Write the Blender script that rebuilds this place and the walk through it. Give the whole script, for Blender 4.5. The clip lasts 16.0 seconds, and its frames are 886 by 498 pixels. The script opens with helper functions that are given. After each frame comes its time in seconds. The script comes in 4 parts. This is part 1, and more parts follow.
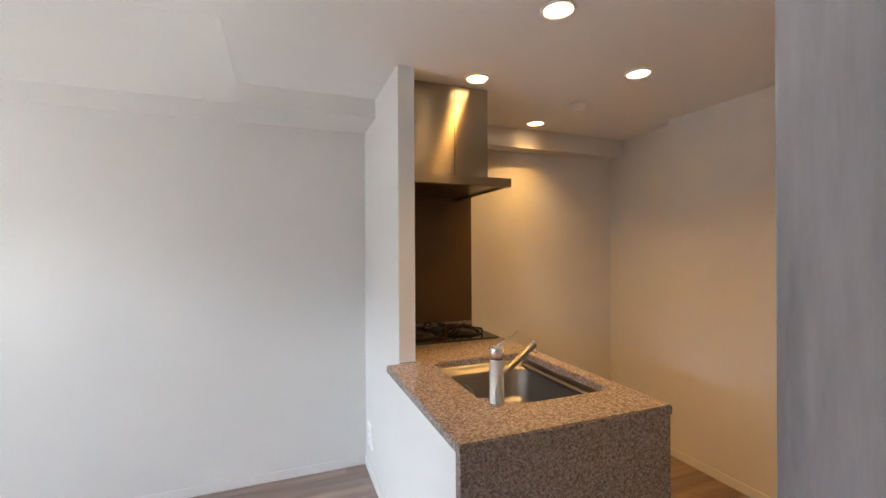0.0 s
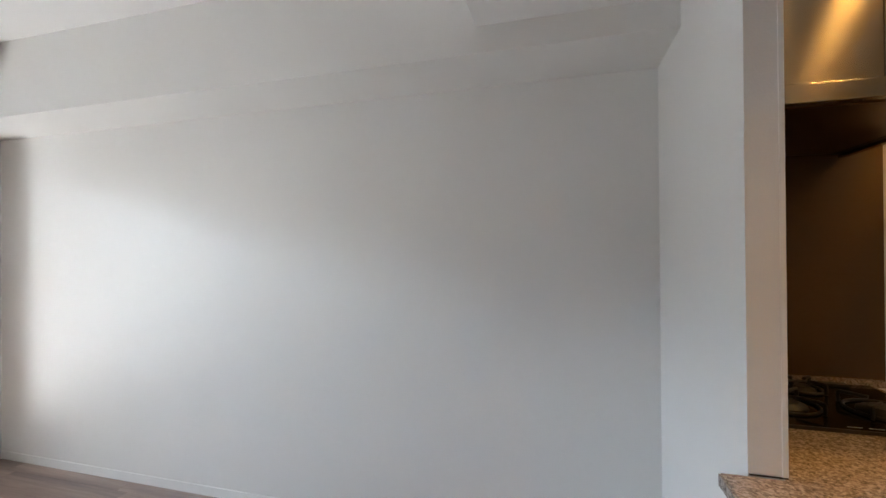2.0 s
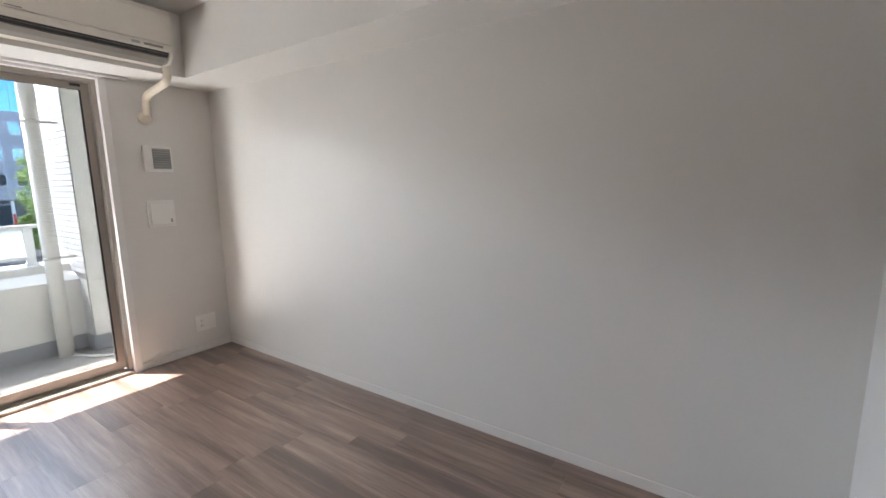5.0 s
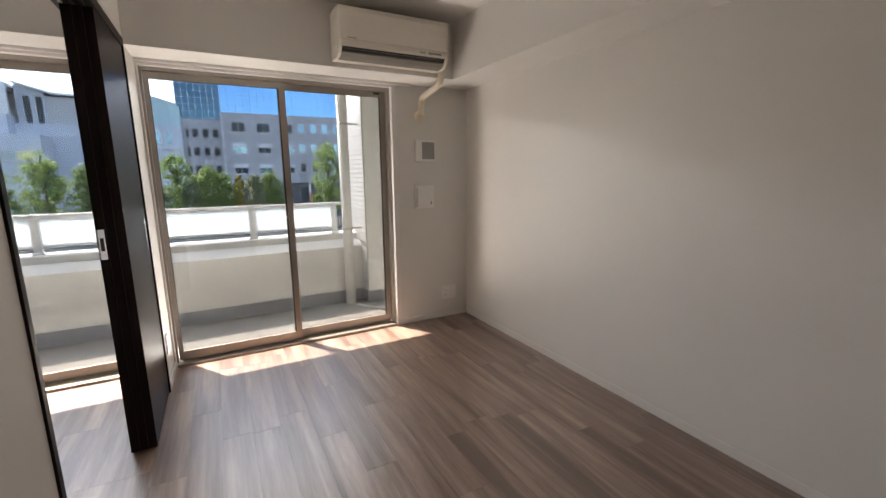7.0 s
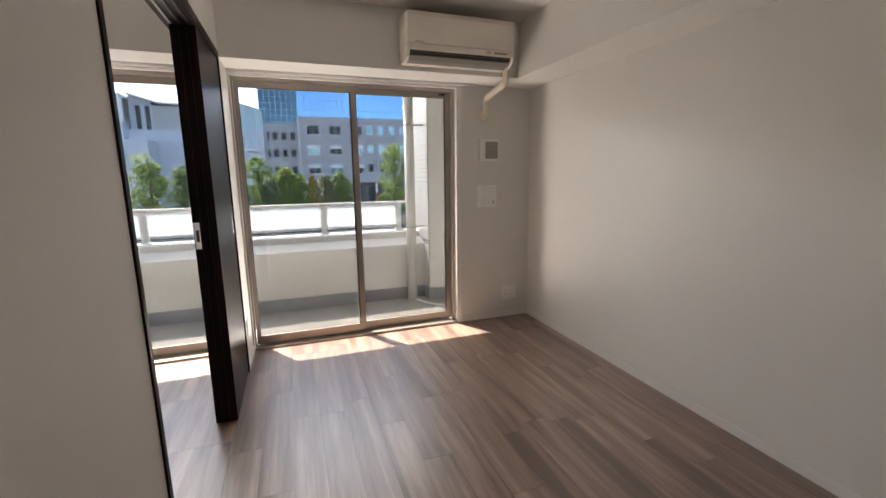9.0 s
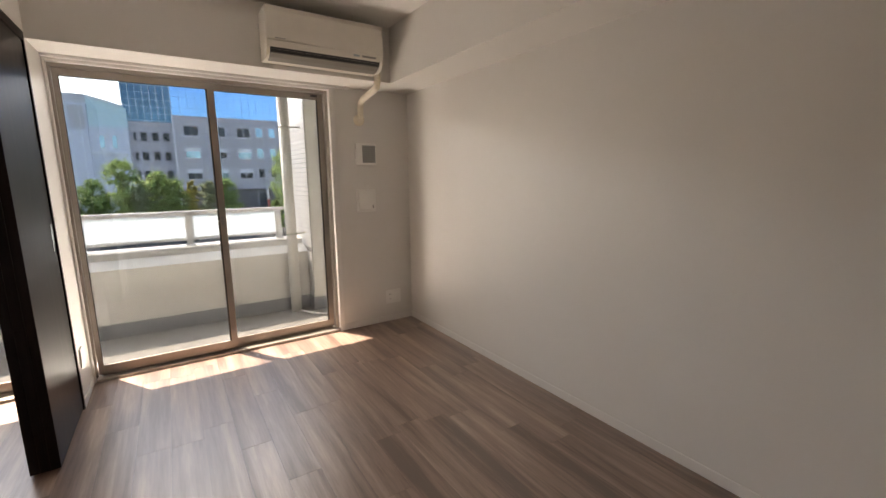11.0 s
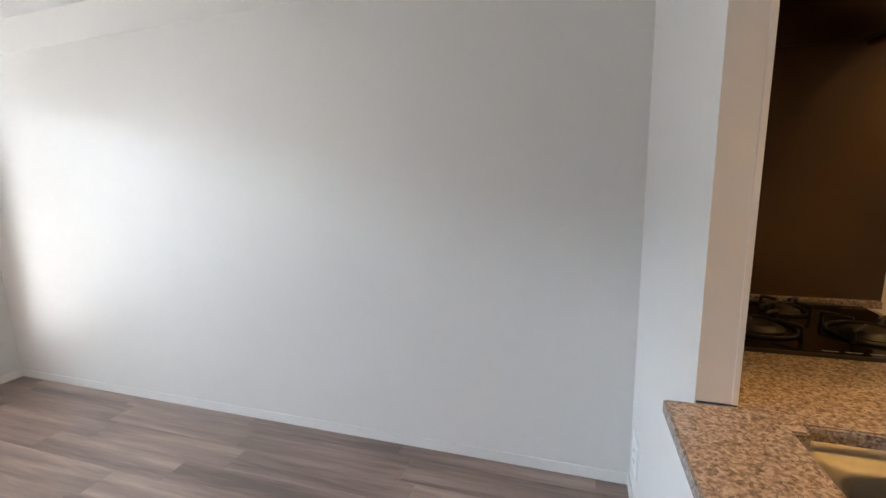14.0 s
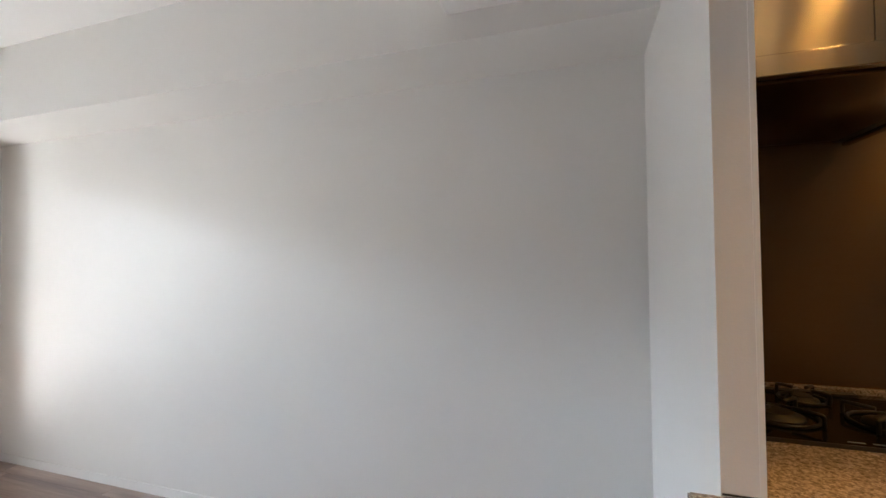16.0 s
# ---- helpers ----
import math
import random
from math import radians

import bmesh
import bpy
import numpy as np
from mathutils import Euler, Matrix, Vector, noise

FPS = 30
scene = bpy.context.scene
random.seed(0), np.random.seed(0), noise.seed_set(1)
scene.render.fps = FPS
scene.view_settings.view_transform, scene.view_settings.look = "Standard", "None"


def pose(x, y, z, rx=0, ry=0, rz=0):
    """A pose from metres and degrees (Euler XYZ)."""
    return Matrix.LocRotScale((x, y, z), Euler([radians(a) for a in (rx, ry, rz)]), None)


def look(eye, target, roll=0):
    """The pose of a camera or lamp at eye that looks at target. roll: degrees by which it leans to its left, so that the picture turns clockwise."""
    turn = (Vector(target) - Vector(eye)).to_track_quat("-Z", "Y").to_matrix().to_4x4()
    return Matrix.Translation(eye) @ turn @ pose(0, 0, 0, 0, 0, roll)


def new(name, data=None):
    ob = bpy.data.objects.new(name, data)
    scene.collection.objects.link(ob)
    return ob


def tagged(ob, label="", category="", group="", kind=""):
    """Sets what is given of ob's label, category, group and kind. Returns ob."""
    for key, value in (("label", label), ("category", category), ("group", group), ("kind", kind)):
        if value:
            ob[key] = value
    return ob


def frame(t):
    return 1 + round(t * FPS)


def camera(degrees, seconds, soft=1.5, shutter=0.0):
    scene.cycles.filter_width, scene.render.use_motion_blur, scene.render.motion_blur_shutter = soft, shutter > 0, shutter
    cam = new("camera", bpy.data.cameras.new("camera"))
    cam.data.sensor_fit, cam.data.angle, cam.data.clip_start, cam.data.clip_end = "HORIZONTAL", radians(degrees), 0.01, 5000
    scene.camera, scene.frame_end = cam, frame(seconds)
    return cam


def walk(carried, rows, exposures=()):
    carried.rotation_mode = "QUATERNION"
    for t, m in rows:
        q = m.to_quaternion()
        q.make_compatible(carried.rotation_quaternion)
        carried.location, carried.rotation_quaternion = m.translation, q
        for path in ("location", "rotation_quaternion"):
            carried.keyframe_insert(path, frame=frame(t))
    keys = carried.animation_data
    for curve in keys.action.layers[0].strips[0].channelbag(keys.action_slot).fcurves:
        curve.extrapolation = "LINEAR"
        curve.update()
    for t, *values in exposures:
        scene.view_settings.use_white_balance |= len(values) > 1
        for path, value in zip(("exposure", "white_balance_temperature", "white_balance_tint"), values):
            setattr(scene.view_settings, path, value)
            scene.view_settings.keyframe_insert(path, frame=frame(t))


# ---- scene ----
cam = camera(93.4, 16.0)
PATH = [
    (0, (3.496, -2.678, 1.377), (4.218, -0.812, 1.375), -0.3),
    (0.5, (3.479, -2.433, 1.363), (3.824, -0.463, 1.361), -0.3),
    (1, (3.469, -2.231, 1.402), (3.498, -0.231, 1.406), -0.5),
    (1.5, (3.493, -2.065, 1.399), (3.21, -0.085, 1.39), -0.6),
    (2, (3.586, -1.913, 1.359), (3.058, 0.016, 1.37), -0.4),
    (2.5, (3.666, -1.834, 1.338), (2.948, 0.033, 1.324), -0.6),
    (3, (3.671, -1.837, 1.341), (2.841, -0.019, 1.27), -0.8),
    (5.5, (3.502, -1.937, 1.376), (2.266, -0.407, 1.017), -0.8),
    (6, (3.465, -1.995, 1.38), (2.039, -0.64, 1.02), -0.7),
    (6.5, (3.443, -2.047, 1.377), (1.84, -0.906, 1.016), -0.6),
    (7, (3.433, -2.094, 1.382), (1.699, -1.165, 1.021), -0.6),
    (7.5, (3.438, -2.126, 1.378), (1.624, -1.363, 1.021), -0.7),
    (8, (3.448, -2.125, 1.383), (1.59, -1.479, 1.024), -0.7),
    (10.5, (3.51, -1.984, 1.364), (1.734, -1.13, 1.022), -0.5),
    (11, (3.542, -1.922, 1.362), (1.889, -0.848, 1.025), -0.6),
    (11.5, (3.607, -1.869, 1.358), (2.136, -0.556, 1.027), -0.7),
    (12, (3.657, -1.831, 1.352), (2.411, -0.3, 1.028), -0.8),
    (12.5, (3.709, -1.792, 1.35), (2.682, -0.108, 1.021), -1.1),
    (13, (3.724, -1.788, 1.345), (2.9, 0.002, 1.008), -1.2),
    (13.5, (3.741, -1.757, 1.346), (3.056, 0.087, 0.986), -1.8),
    (14, (3.746, -1.75, 1.335), (3.146, 0.126, 0.986), -1.6),
    (14.5, (3.738, -1.753, 1.338), (3.182, 0.141, 1.016), -1.5),
    (15, (3.733, -1.756, 1.349), (3.194, 0.152, 1.085), -1.2),
    (15.5, (3.736, -1.767, 1.374), (3.194, 0.154, 1.255), -1.7),
    (16, (3.732, -1.788, 1.321), (3.122, 0.117, 1.371), -0.5),
]
EXPOSURES = [(0.0, 4.95, 6100, 10), (0.5, 4.66, 6100, 9), (1.5, 4.43, 5950, 8), (3.0, 4.15, 5900, 8), (5.5, 4.02, 6600, 12), (6.5, 3.47, 7200, 14), (8.0, 3.36, 7250, 15), (11.0, 3.44, 7800, 16), (12.0, 3.56, 8900, 17), (12.5, 3.90, 7500, 14), (13.3, 4.36, 6050, 9), (14.5, 4.72, 5950, 8), (16.0, 4.48, 6050, 9)]
walk(cam, [(t, look(eye, target, roll)) for t, eye, target, roll in PATH], EXPOSURES)

# ---- world, sun and lamps ----
SUN_AZ, SUN_EL = (-0.84, -0.543), radians(50)
world = bpy.data.worlds.new("sky")
scene.world = world
world.use_nodes = True
wt = world.node_tree
sky = wt.nodes.new("ShaderNodeTexSky")
sky.sky_type, sky.sun_disc = "NISHITA", False
sky.sun_elevation, sky.sun_rotation = SUN_EL, radians(237)
wt.links.new(sky.outputs[0], wt.nodes["Background"].inputs[0])
wt.nodes["Background"].inputs[1].default_value = 0.15
sun_data = bpy.data.lights.new("sun", "SUN")
sun_data.energy, sun_data.angle, sun_data.color = 2.1, radians(0.55), (1.0, 0.95, 0.89)
sun = new("sun", sun_data)
ce = math.cos(SUN_EL)
sun.matrix_world = look((-20 * ce * 0.84, -20 * ce * 0.543, 20 * math.sin(SUN_EL)), (0, 0, 0))

# added strip lamp, unseen, in place of sky light through the balcony's open side
sky_data = bpy.data.lights.new("balcony_sky_fill", "AREA")
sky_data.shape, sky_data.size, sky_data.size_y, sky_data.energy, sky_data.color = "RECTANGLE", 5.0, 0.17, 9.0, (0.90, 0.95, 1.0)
new("balcony_sky_fill", sky_data).matrix_world = look((-1.40, -2.9, 2.370), (0.6, -2.6, 1.75))
# added lamps facing up, standing in for daylight off each window's sunny threshold
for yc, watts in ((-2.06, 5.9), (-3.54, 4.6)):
    sill_data = bpy.data.lights.new("threshold_fill", "AREA")
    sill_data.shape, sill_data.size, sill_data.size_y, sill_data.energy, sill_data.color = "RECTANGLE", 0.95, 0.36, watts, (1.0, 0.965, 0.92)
    new("threshold_fill", sill_data).matrix_world = look((-0.36, yc, -0.095), (0.10, yc, 0.95))

# lamp added out of view for sky and sunlit street fronts, slanting through both windows
street_data = bpy.data.lights.new("street_fill", "AREA")
street_data.shape, street_data.size, street_data.size_y, street_data.energy, street_data.color = "RECTANGLE", 9.6, 2.2, 18.0, (1.0, 0.98, 0.955)
new("street_fill", street_data).matrix_world = look((-10.75, -9.7, 2.8), (-12.2, 0.0, 2.6))

LAMPS = [(4.405, -0.811), (5.10, -0.277), (5.11, -1.137), (4.412, -1.451)]
LAMP_WATTS = 0.118
for lx, ly in LAMPS:
    d = bpy.data.lights.new("downlight_bulb", "AREA")
    d.shape, d.size, d.energy, d.color, d.spread = "DISK", 0.05, LAMP_WATTS, (1.0, 0.50, 0.12), radians(112)
    new("downlight_bulb", d).matrix_world = pose(lx, ly, 2.210)


# ---- materials ----
def material(name):
    m = bpy.data.materials.new(name)
    m.use_nodes = True
    nt = m.node_tree
    return m, nt, nt.nodes["Principled BSDF"]


def node(nt, kind, **values):
    n = nt.nodes.new(kind)
    for key, v in values.items():
        n.inputs[key].default_value = v
    return n


def coords(nt, scale=(1, 1, 1), own=False):
    tc = nt.nodes.new("ShaderNodeTexCoord")
    mp = nt.nodes.new("ShaderNodeMapping")
    mp.inputs["Scale"].default_value = scale
    if own:
        geo = nt.nodes.new("ShaderNodeNewGeometry")
        nt.links.new(geo.outputs["Position"], mp.inputs["Vector"])
    else:
        nt.links.new(tc.outputs["Object"], mp.inputs["Vector"])
    return mp


def ramp(nt, fac, stops):
    r = nt.nodes.new("ShaderNodeValToRGB")
    while len(r.color_ramp.elements) < len(stops):
        r.color_ramp.elements.new(0.5)
    for e, (p, c) in zip(r.color_ramp.elements, stops):
        e.position, e.color = p, (*c, 1)
    nt.links.new(fac, r.inputs[0])
    return r


def bump(nt, bsdf, height, strength, distance=0.002):
    b = node(nt, "ShaderNodeBump", Strength=strength, Distance=distance)
    nt.links.new(height, b.inputs["Height"])
    nt.links.new(b.outputs[0], bsdf.inputs["Normal"])


def plain(name, colour, rough=0.5, metal=0.0, vary=0.06, scale=6.0, grain=0.0, grain_scale=300.0, stretch=(1, 1, 1), spec=0.5):
    """Paint, plastic, plaster: a colour with soft blotches, and a fine relief."""
    m, nt, b = material(name)
    mp = coords(nt, stretch, own=True)
    big = node(nt, "ShaderNodeTexNoise", Scale=scale, Detail=4.0)
    nt.links.new(mp.outputs[0], big.inputs["Vector"])
    lo = tuple(c * (1 - vary) for c in colour)
    hi = tuple(min(1, c * (1 + vary)) for c in colour)
    r = ramp(nt, big.outputs["Fac"], [(0.3, lo), (0.7, hi)])
    nt.links.new(r.outputs[0], b.inputs["Base Color"])
    b.inputs["Roughness"].default_value, b.inputs["Metallic"].default_value = rough, metal
    b.inputs["Specular IOR Level"].default_value = spec
    if grain:
        fine = node(nt, "ShaderNodeTexNoise", Scale=grain_scale, Detail=3.0)
        nt.links.new(mp.outputs[0], fine.inputs["Vector"])
        bump(nt, b, fine.outputs["Fac"], grain)
    return m


WALLPAPER = plain("wallpaper", (0.75, 0.735, 0.705), 0.75, vary=0.02, scale=1.2, grain=0.16, grain_scale=220.0, spec=0.35)
CEILING = plain("ceiling_paper", (0.80, 0.785, 0.76), 0.8, vary=0.02, scale=1.0, grain=0.3, grain_scale=160.0, spec=0.3)
TRIM = plain("white_trim", (0.78, 0.765, 0.74), 0.4, vary=0.02)
PLASTIC = plain("white_plastic", (0.86, 0.85, 0.82), 0.3, vary=0.02)
IVORY = plain("ivory_plastic", (0.78, 0.74, 0.66), 0.35, vary=0.03)
GREY_PLASTIC = plain("grey_plastic", (0.30, 0.29, 0.27), 0.5, vary=0.05)
DARK_PLASTIC = plain("dark_plastic", (0.03, 0.03, 0.03), 0.5, vary=0.1)
ALUMINIUM = plain("champagne_aluminium", (0.40, 0.365, 0.325), 0.36, metal=0.65, vary=0.04, grain=0.1, grain_scale=600.0)
DARK_ALU = plain("dark_gasket", (0.03, 0.027, 0.025), 0.5)
TAPE = plain("pipe_tape", (0.74, 0.67, 0.55), 0.6, vary=0.06, scale=20.0, grain=0.5, grain_scale=60.0)
CHROME = plain("chrome", (0.86, 0.86, 0.86), 0.07, metal=1.0, vary=0.02)
BLACK_IRON = plain("black_iron", (0.008, 0.0075, 0.007), 0.45, vary=0.2, scale=40, grain=0.2)
BLACK_GLASS = plain("black_glass", (0.006, 0.005, 0.005), 0.07, vary=0.1, spec=0.22)
CONCRETE = plain("balcony_floor_coat", (0.30, 0.285, 0.262), 0.7, vary=0.14, scale=3.0, grain=0.5, grain_scale=90.0)
PLASTER = plain("balcony_plaster", (0.72, 0.70, 0.66), 0.85, vary=0.04, scale=2.0, grain=0.6, grain_scale=80.0)
GREY_COAT = plain("grey_waterproof_coat", (0.25, 0.26, 0.275), 0.6, vary=0.06)
RAIL = plain("white_rail", (0.72, 0.72, 0.71), 0.4, vary=0.03)
PVC = plain("pvc_pipe", (0.63, 0.61, 0.57), 0.4, vary=0.03)
TILE = plain("white_tile", (0.62, 0.61, 0.60), 0.3, vary=0.06, scale=14.0)
# cream air flap with the shade of the underside mixed into its colour
FLAP = plain("shaded_ivory_plastic", (0.22, 0.205, 0.185), 0.5, vary=0.03)
JOINT = plain("tile_joint", (0.21, 0.2, 0.2), 0.9)
BARK = plain("bark", (0.10, 0.075, 0.05), 0.9, vary=0.3, scale=8, grain=0.8, grain_scale=30)
GROUND = plain("asphalt", (0.06, 0.06, 0.06), 0.9, vary=0.25, scale=0.3, grain=0.6, grain_scale=40)
FACADE = plain("grey_precast", (0.40, 0.39, 0.42), 0.75, vary=0.06, scale=0.25)
FACADE_DARK = plain("dark_stone_base", (0.10, 0.095, 0.10), 0.6, vary=0.1, scale=0.4)
PALE = plain("pale_blue_grey_wall", (0.52, 0.56, 0.64), 0.8, vary=0.05, scale=0.2)
PALE_WHITE = plain("white_wall_panel", (0.72, 0.73, 0.74), 0.7, vary=0.04, scale=0.3)
TEAL = plain("teal_metal_roof", (0.42, 0.60, 0.66), 0.4, vary=0.08, scale=0.15)
LOUVRE = plain("louvre_grey", (0.42, 0.43, 0.45), 0.6, vary=0.05, scale=1)
MULLION = plain("steel_mullion", (0.40, 0.47, 0.52), 0.4, metal=0.0)
WIN_FRAME = plain("white_window_frame", (0.66, 0.67, 0.69), 0.4)
SIGN_YELLOW = plain("yellow_blind", (0.72, 0.68, 0.42), 0.6, vary=0.05, scale=1)
SIGN_GREY = plain("grey_green_blind", (0.40, 0.46, 0.47), 0.6, vary=0.05, scale=1)


def wood(name, dark, mid, light, rough, stretch, spread=0.35, bump_strength=0.12, spec=0.5):
    """Grain that runs along the axis with the smallest stretch; each piece takes its own cut and tone."""
    m, nt, b = material(name)
    tc = nt.nodes.new("ShaderNodeTexCoord")
    info = nt.nodes.new("ShaderNodeObjectInfo")
    shift = node(nt, "ShaderNodeVectorMath")
    shift.operation = "SCALE"
    comb = nt.nodes.new("ShaderNodeCombineXYZ")
    for i in range(3):
        nt.links.new(info.outputs["Random"], comb.inputs[i])
    nt.links.new(comb.outputs[0], shift.inputs[0])
    shift.inputs["Scale"].default_value = 37.0
    add = nt.nodes.new("ShaderNodeVectorMath")
    nt.links.new(tc.outputs["Object"], add.inputs[0])
    nt.links.new(shift.outputs[0], add.inputs[1])
    mp = nt.nodes.new("ShaderNodeMapping")
    mp.inputs["Scale"].default_value = stretch
    nt.links.new(add.outputs[0], mp.inputs["Vector"])
    broad = node(nt, "ShaderNodeTexNoise", Scale=1.0, Detail=5.0, Roughness=0.55, Distortion=0.3)
    fine = node(nt, "ShaderNodeTexNoise", Scale=7.0, Detail=4.0, Roughness=0.7)
    for n in (broad, fine):
        nt.links.new(mp.outputs[0], n.inputs["Vector"])
    mix = node(nt, "ShaderNodeMath")
    mix.operation = "MULTIPLY_ADD"
    nt.links.new(fine.outputs["Fac"], mix.inputs[0])
    mix.inputs[1].default_value = 0.35
    nt.links.new(broad.outputs["Fac"], mix.inputs[2])
    tone = node(nt, "ShaderNodeMath")
    tone.operation = "MULTIPLY_ADD"
    nt.links.new(info.outputs["Random"], tone.inputs[0])
    tone.inputs[1].default_value = spread * 0.5
    nt.links.new(mix.outputs[0], tone.inputs[2])
    r = ramp(nt, tone.outputs[0], [(0.55, dark), (0.74, mid), (0.93, light)])
    nt.links.new(r.outputs[0], b.inputs["Base Color"])
    b.inputs["Roughness"].default_value = rough
    b.inputs["Specular IOR Level"].default_value = spec
    bump(nt, b, fine.outputs["Fac"], bump_strength, 0.001)
    return m


PLANK = wood("oak_laminate", (0.098, 0.056, 0.041), (0.245, 0.160, 0.121), (0.415, 0.298, 0.235), 0.36, (0.65, 10, 10), 0.09, 0.12, 1.0)
coat = PLANK.node_tree.nodes["Principled BSDF"].inputs
coat["Coat Weight"].default_value, coat["Coat Roughness"].default_value = 0.75, 0.33
SEAM = plain("floor_joint", (0.085, 0.058, 0.046), 0.8)
ESPRESSO = wood("espresso_wood", (0.0035, 0.0016, 0.0014), (0.008, 0.004, 0.0035), (0.016, 0.009, 0.008), 0.42, (30, 30, 1.2), 0.2, spec=0.13)
GREY_WOOD = wood("grey_wood", (0.30, 0.285, 0.30), (0.44, 0.42, 0.435), (0.56, 0.54, 0.555), 0.42, (9, 9, 1.4), 0.1)


def granite():
    m, nt, b = material("brown_granite")
    mp = coords(nt, own=True)
    cells = node(nt, "ShaderNodeTexVoronoi", Scale=210.0)
    spots = node(nt, "ShaderNodeTexNoise", Scale=85.0, Detail=3.0, Roughness=0.7)
    for n in (cells, spots):
        nt.links.new(mp.outputs[0], n.inputs["Vector"])
    sep = nt.nodes.new("ShaderNodeSeparateColor")
    nt.links.new(cells.outputs["Color"], sep.inputs[0])
    mix = node(nt, "ShaderNodeMath")
    mix.operation = "MULTIPLY_ADD"
    nt.links.new(sep.outputs[0], mix.inputs[0])
    mix.inputs[1].default_value = 0.45
    nt.links.new(spots.outputs["Fac"], mix.inputs[2])
    r = ramp(nt, mix.outputs[0], [(0.40, (0.125, 0.102, 0.090)), (0.62, (0.245, 0.198, 0.170)), (0.78, (0.345, 0.285, 0.247)), (0.97, (0.47, 0.41, 0.365))])
    nt.links.new(r.outputs[0], b.inputs["Base Color"])
    b.inputs["Roughness"].default_value = 0.16
    return m


def steel(name, colour, rough, aniso):
    m, nt, b = material(name)
    mp = coords(nt, (1, 1, 160), own=True)
    n = node(nt, "ShaderNodeTexNoise", Scale=4.0, Detail=4.0)
    nt.links.new(mp.outputs[0], n.inputs["Vector"])
    r = ramp(nt, n.outputs["Fac"], [(0.3, tuple(c * 0.92 for c in colour)), (0.7, colour)])
    nt.links.new(r.outputs[0], b.inputs["Base Color"])
    b.inputs["Metallic"].default_value, b.inputs["Roughness"].default_value = 1.0, rough
    if aniso:
        b.inputs["Anisotropic"].default_value = aniso
        b.inputs["Anisotropic Rotation"].default_value = 0.25
        tan = nt.nodes.new("ShaderNodeTangent")
        tan.direction_type, tan.axis = "RADIAL", "Z"
        nt.links.new(tan.outputs[0], b.inputs["Tangent"])
    return m


def glass(name, tint, gloss):
    m, nt, b = material(name)
    nt.nodes.remove(b)
    tr = node(nt, "ShaderNodeBsdfTransparent", Color=(*tint, 1))
    gl = node(nt, "ShaderNodeBsdfGlossy", Roughness=0.0)
    fr = node(nt, "ShaderNodeFresnel", IOR=gloss)
    mx = nt.nodes.new("ShaderNodeMixShader")
    nt.links.new(fr.outputs[0], mx.inputs[0])
    nt.links.new(tr.outputs[0], mx.inputs[1])
    nt.links.new(gl.outputs[0], mx.inputs[2])
    nt.links.new(mx.outputs[0], nt.nodes["Material Output"].inputs[0])
    return m


def frosted(name):
    m, nt, b = material(name)
    tl = node(nt, "ShaderNodeBsdfTranslucent", Color=(0.93, 0.97, 0.98, 1))
    b.inputs["Base Color"].default_value = (0.80, 0.86, 0.88, 1)
    b.inputs["Roughness"].default_value = 0.35
    n = node(nt, "ShaderNodeTexNoise", Scale=400.0)
    bump(nt, b, n.outputs["Fac"], 0.1)
    mx = node(nt, "ShaderNodeMixShader", Fac=0.75)
    nt.links.new(b.outputs[0], mx.inputs[1])
    nt.links.new(tl.outputs[0], mx.inputs[2])
    nt.links.new(mx.outputs[0], nt.nodes["Material Output"].inputs[0])
    return m


def leaves(name, lo, hi):
    m, nt, b = material(name)
    geo = nt.nodes.new("ShaderNodeNewGeometry")
    r = ramp(nt, geo.outputs["Random Per Island"], [(0.0, lo), (1.0, hi)])
    nt.links.new(r.outputs[0], b.inputs["Base Color"])
    b.inputs["Roughness"].default_value = 0.5
    tl = nt.nodes.new("ShaderNodeBsdfTranslucent")
    nt.links.new(r.outputs[0], tl.inputs[0])
    mx = node(nt, "ShaderNodeMixShader", Fac=0.5)
    nt.links.new(b.outputs[0], mx.inputs[1])
    nt.links.new(tl.outputs[0], mx.inputs[2])
    nt.links.new(mx.outputs[0], nt.nodes["Material Output"].inputs[0])
    return m


def glow(name, colour, strength):
    m, nt, b = material(name)
    b.inputs["Emission Color"].default_value = (*colour, 1)
    b.inputs["Emission Strength"].default_value = strength
    return m


LENS = glow("lamp_lens", (1.0, 0.60, 0.25), 0.55)
GRANITE = granite()
STEEL = steel("brushed_steel", (0.40, 0.345, 0.255), 0.25, 0.9)
SINK_STEEL = steel("sink_steel", (0.27, 0.265, 0.26), 0.36, 0.0)
# steel darkened to brown: the shade around the hood is in the colour
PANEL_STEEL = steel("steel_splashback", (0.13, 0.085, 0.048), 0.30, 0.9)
# grey tint added to dim the outdoors seen through the panes by half
PANE = glass("window_glass", (0.50, 0.51, 0.51), 1.45)
FROSTED = frosted("frosted_glass")
SKY_GLASS = plain("blue_curtain_glass", (0.12, 0.285, 0.53), 0.06, metal=0.9, vary=0.12, scale=0.12)
# the tower's left face: its darker reflection is put into the colour
TOWER_DARK = plain("dark_reflection_glass", (0.035, 0.085, 0.14), 0.08, metal=0.9, vary=0.3, scale=0.2)
DARK_GLASS = plain("dark_office_glass", (0.03, 0.04, 0.05), 0.2, vary=0.5, scale=0.25, spec=0.2)
BLUE_GLASS = plain("sky_office_glass", (0.13, 0.24, 0.36), 0.08, metal=0.7, vary=0.3, scale=0.5)
LEAF_DARK = leaves("dark_leaf", (0.11, 0.18, 0.06), (0.34, 0.46, 0.17))
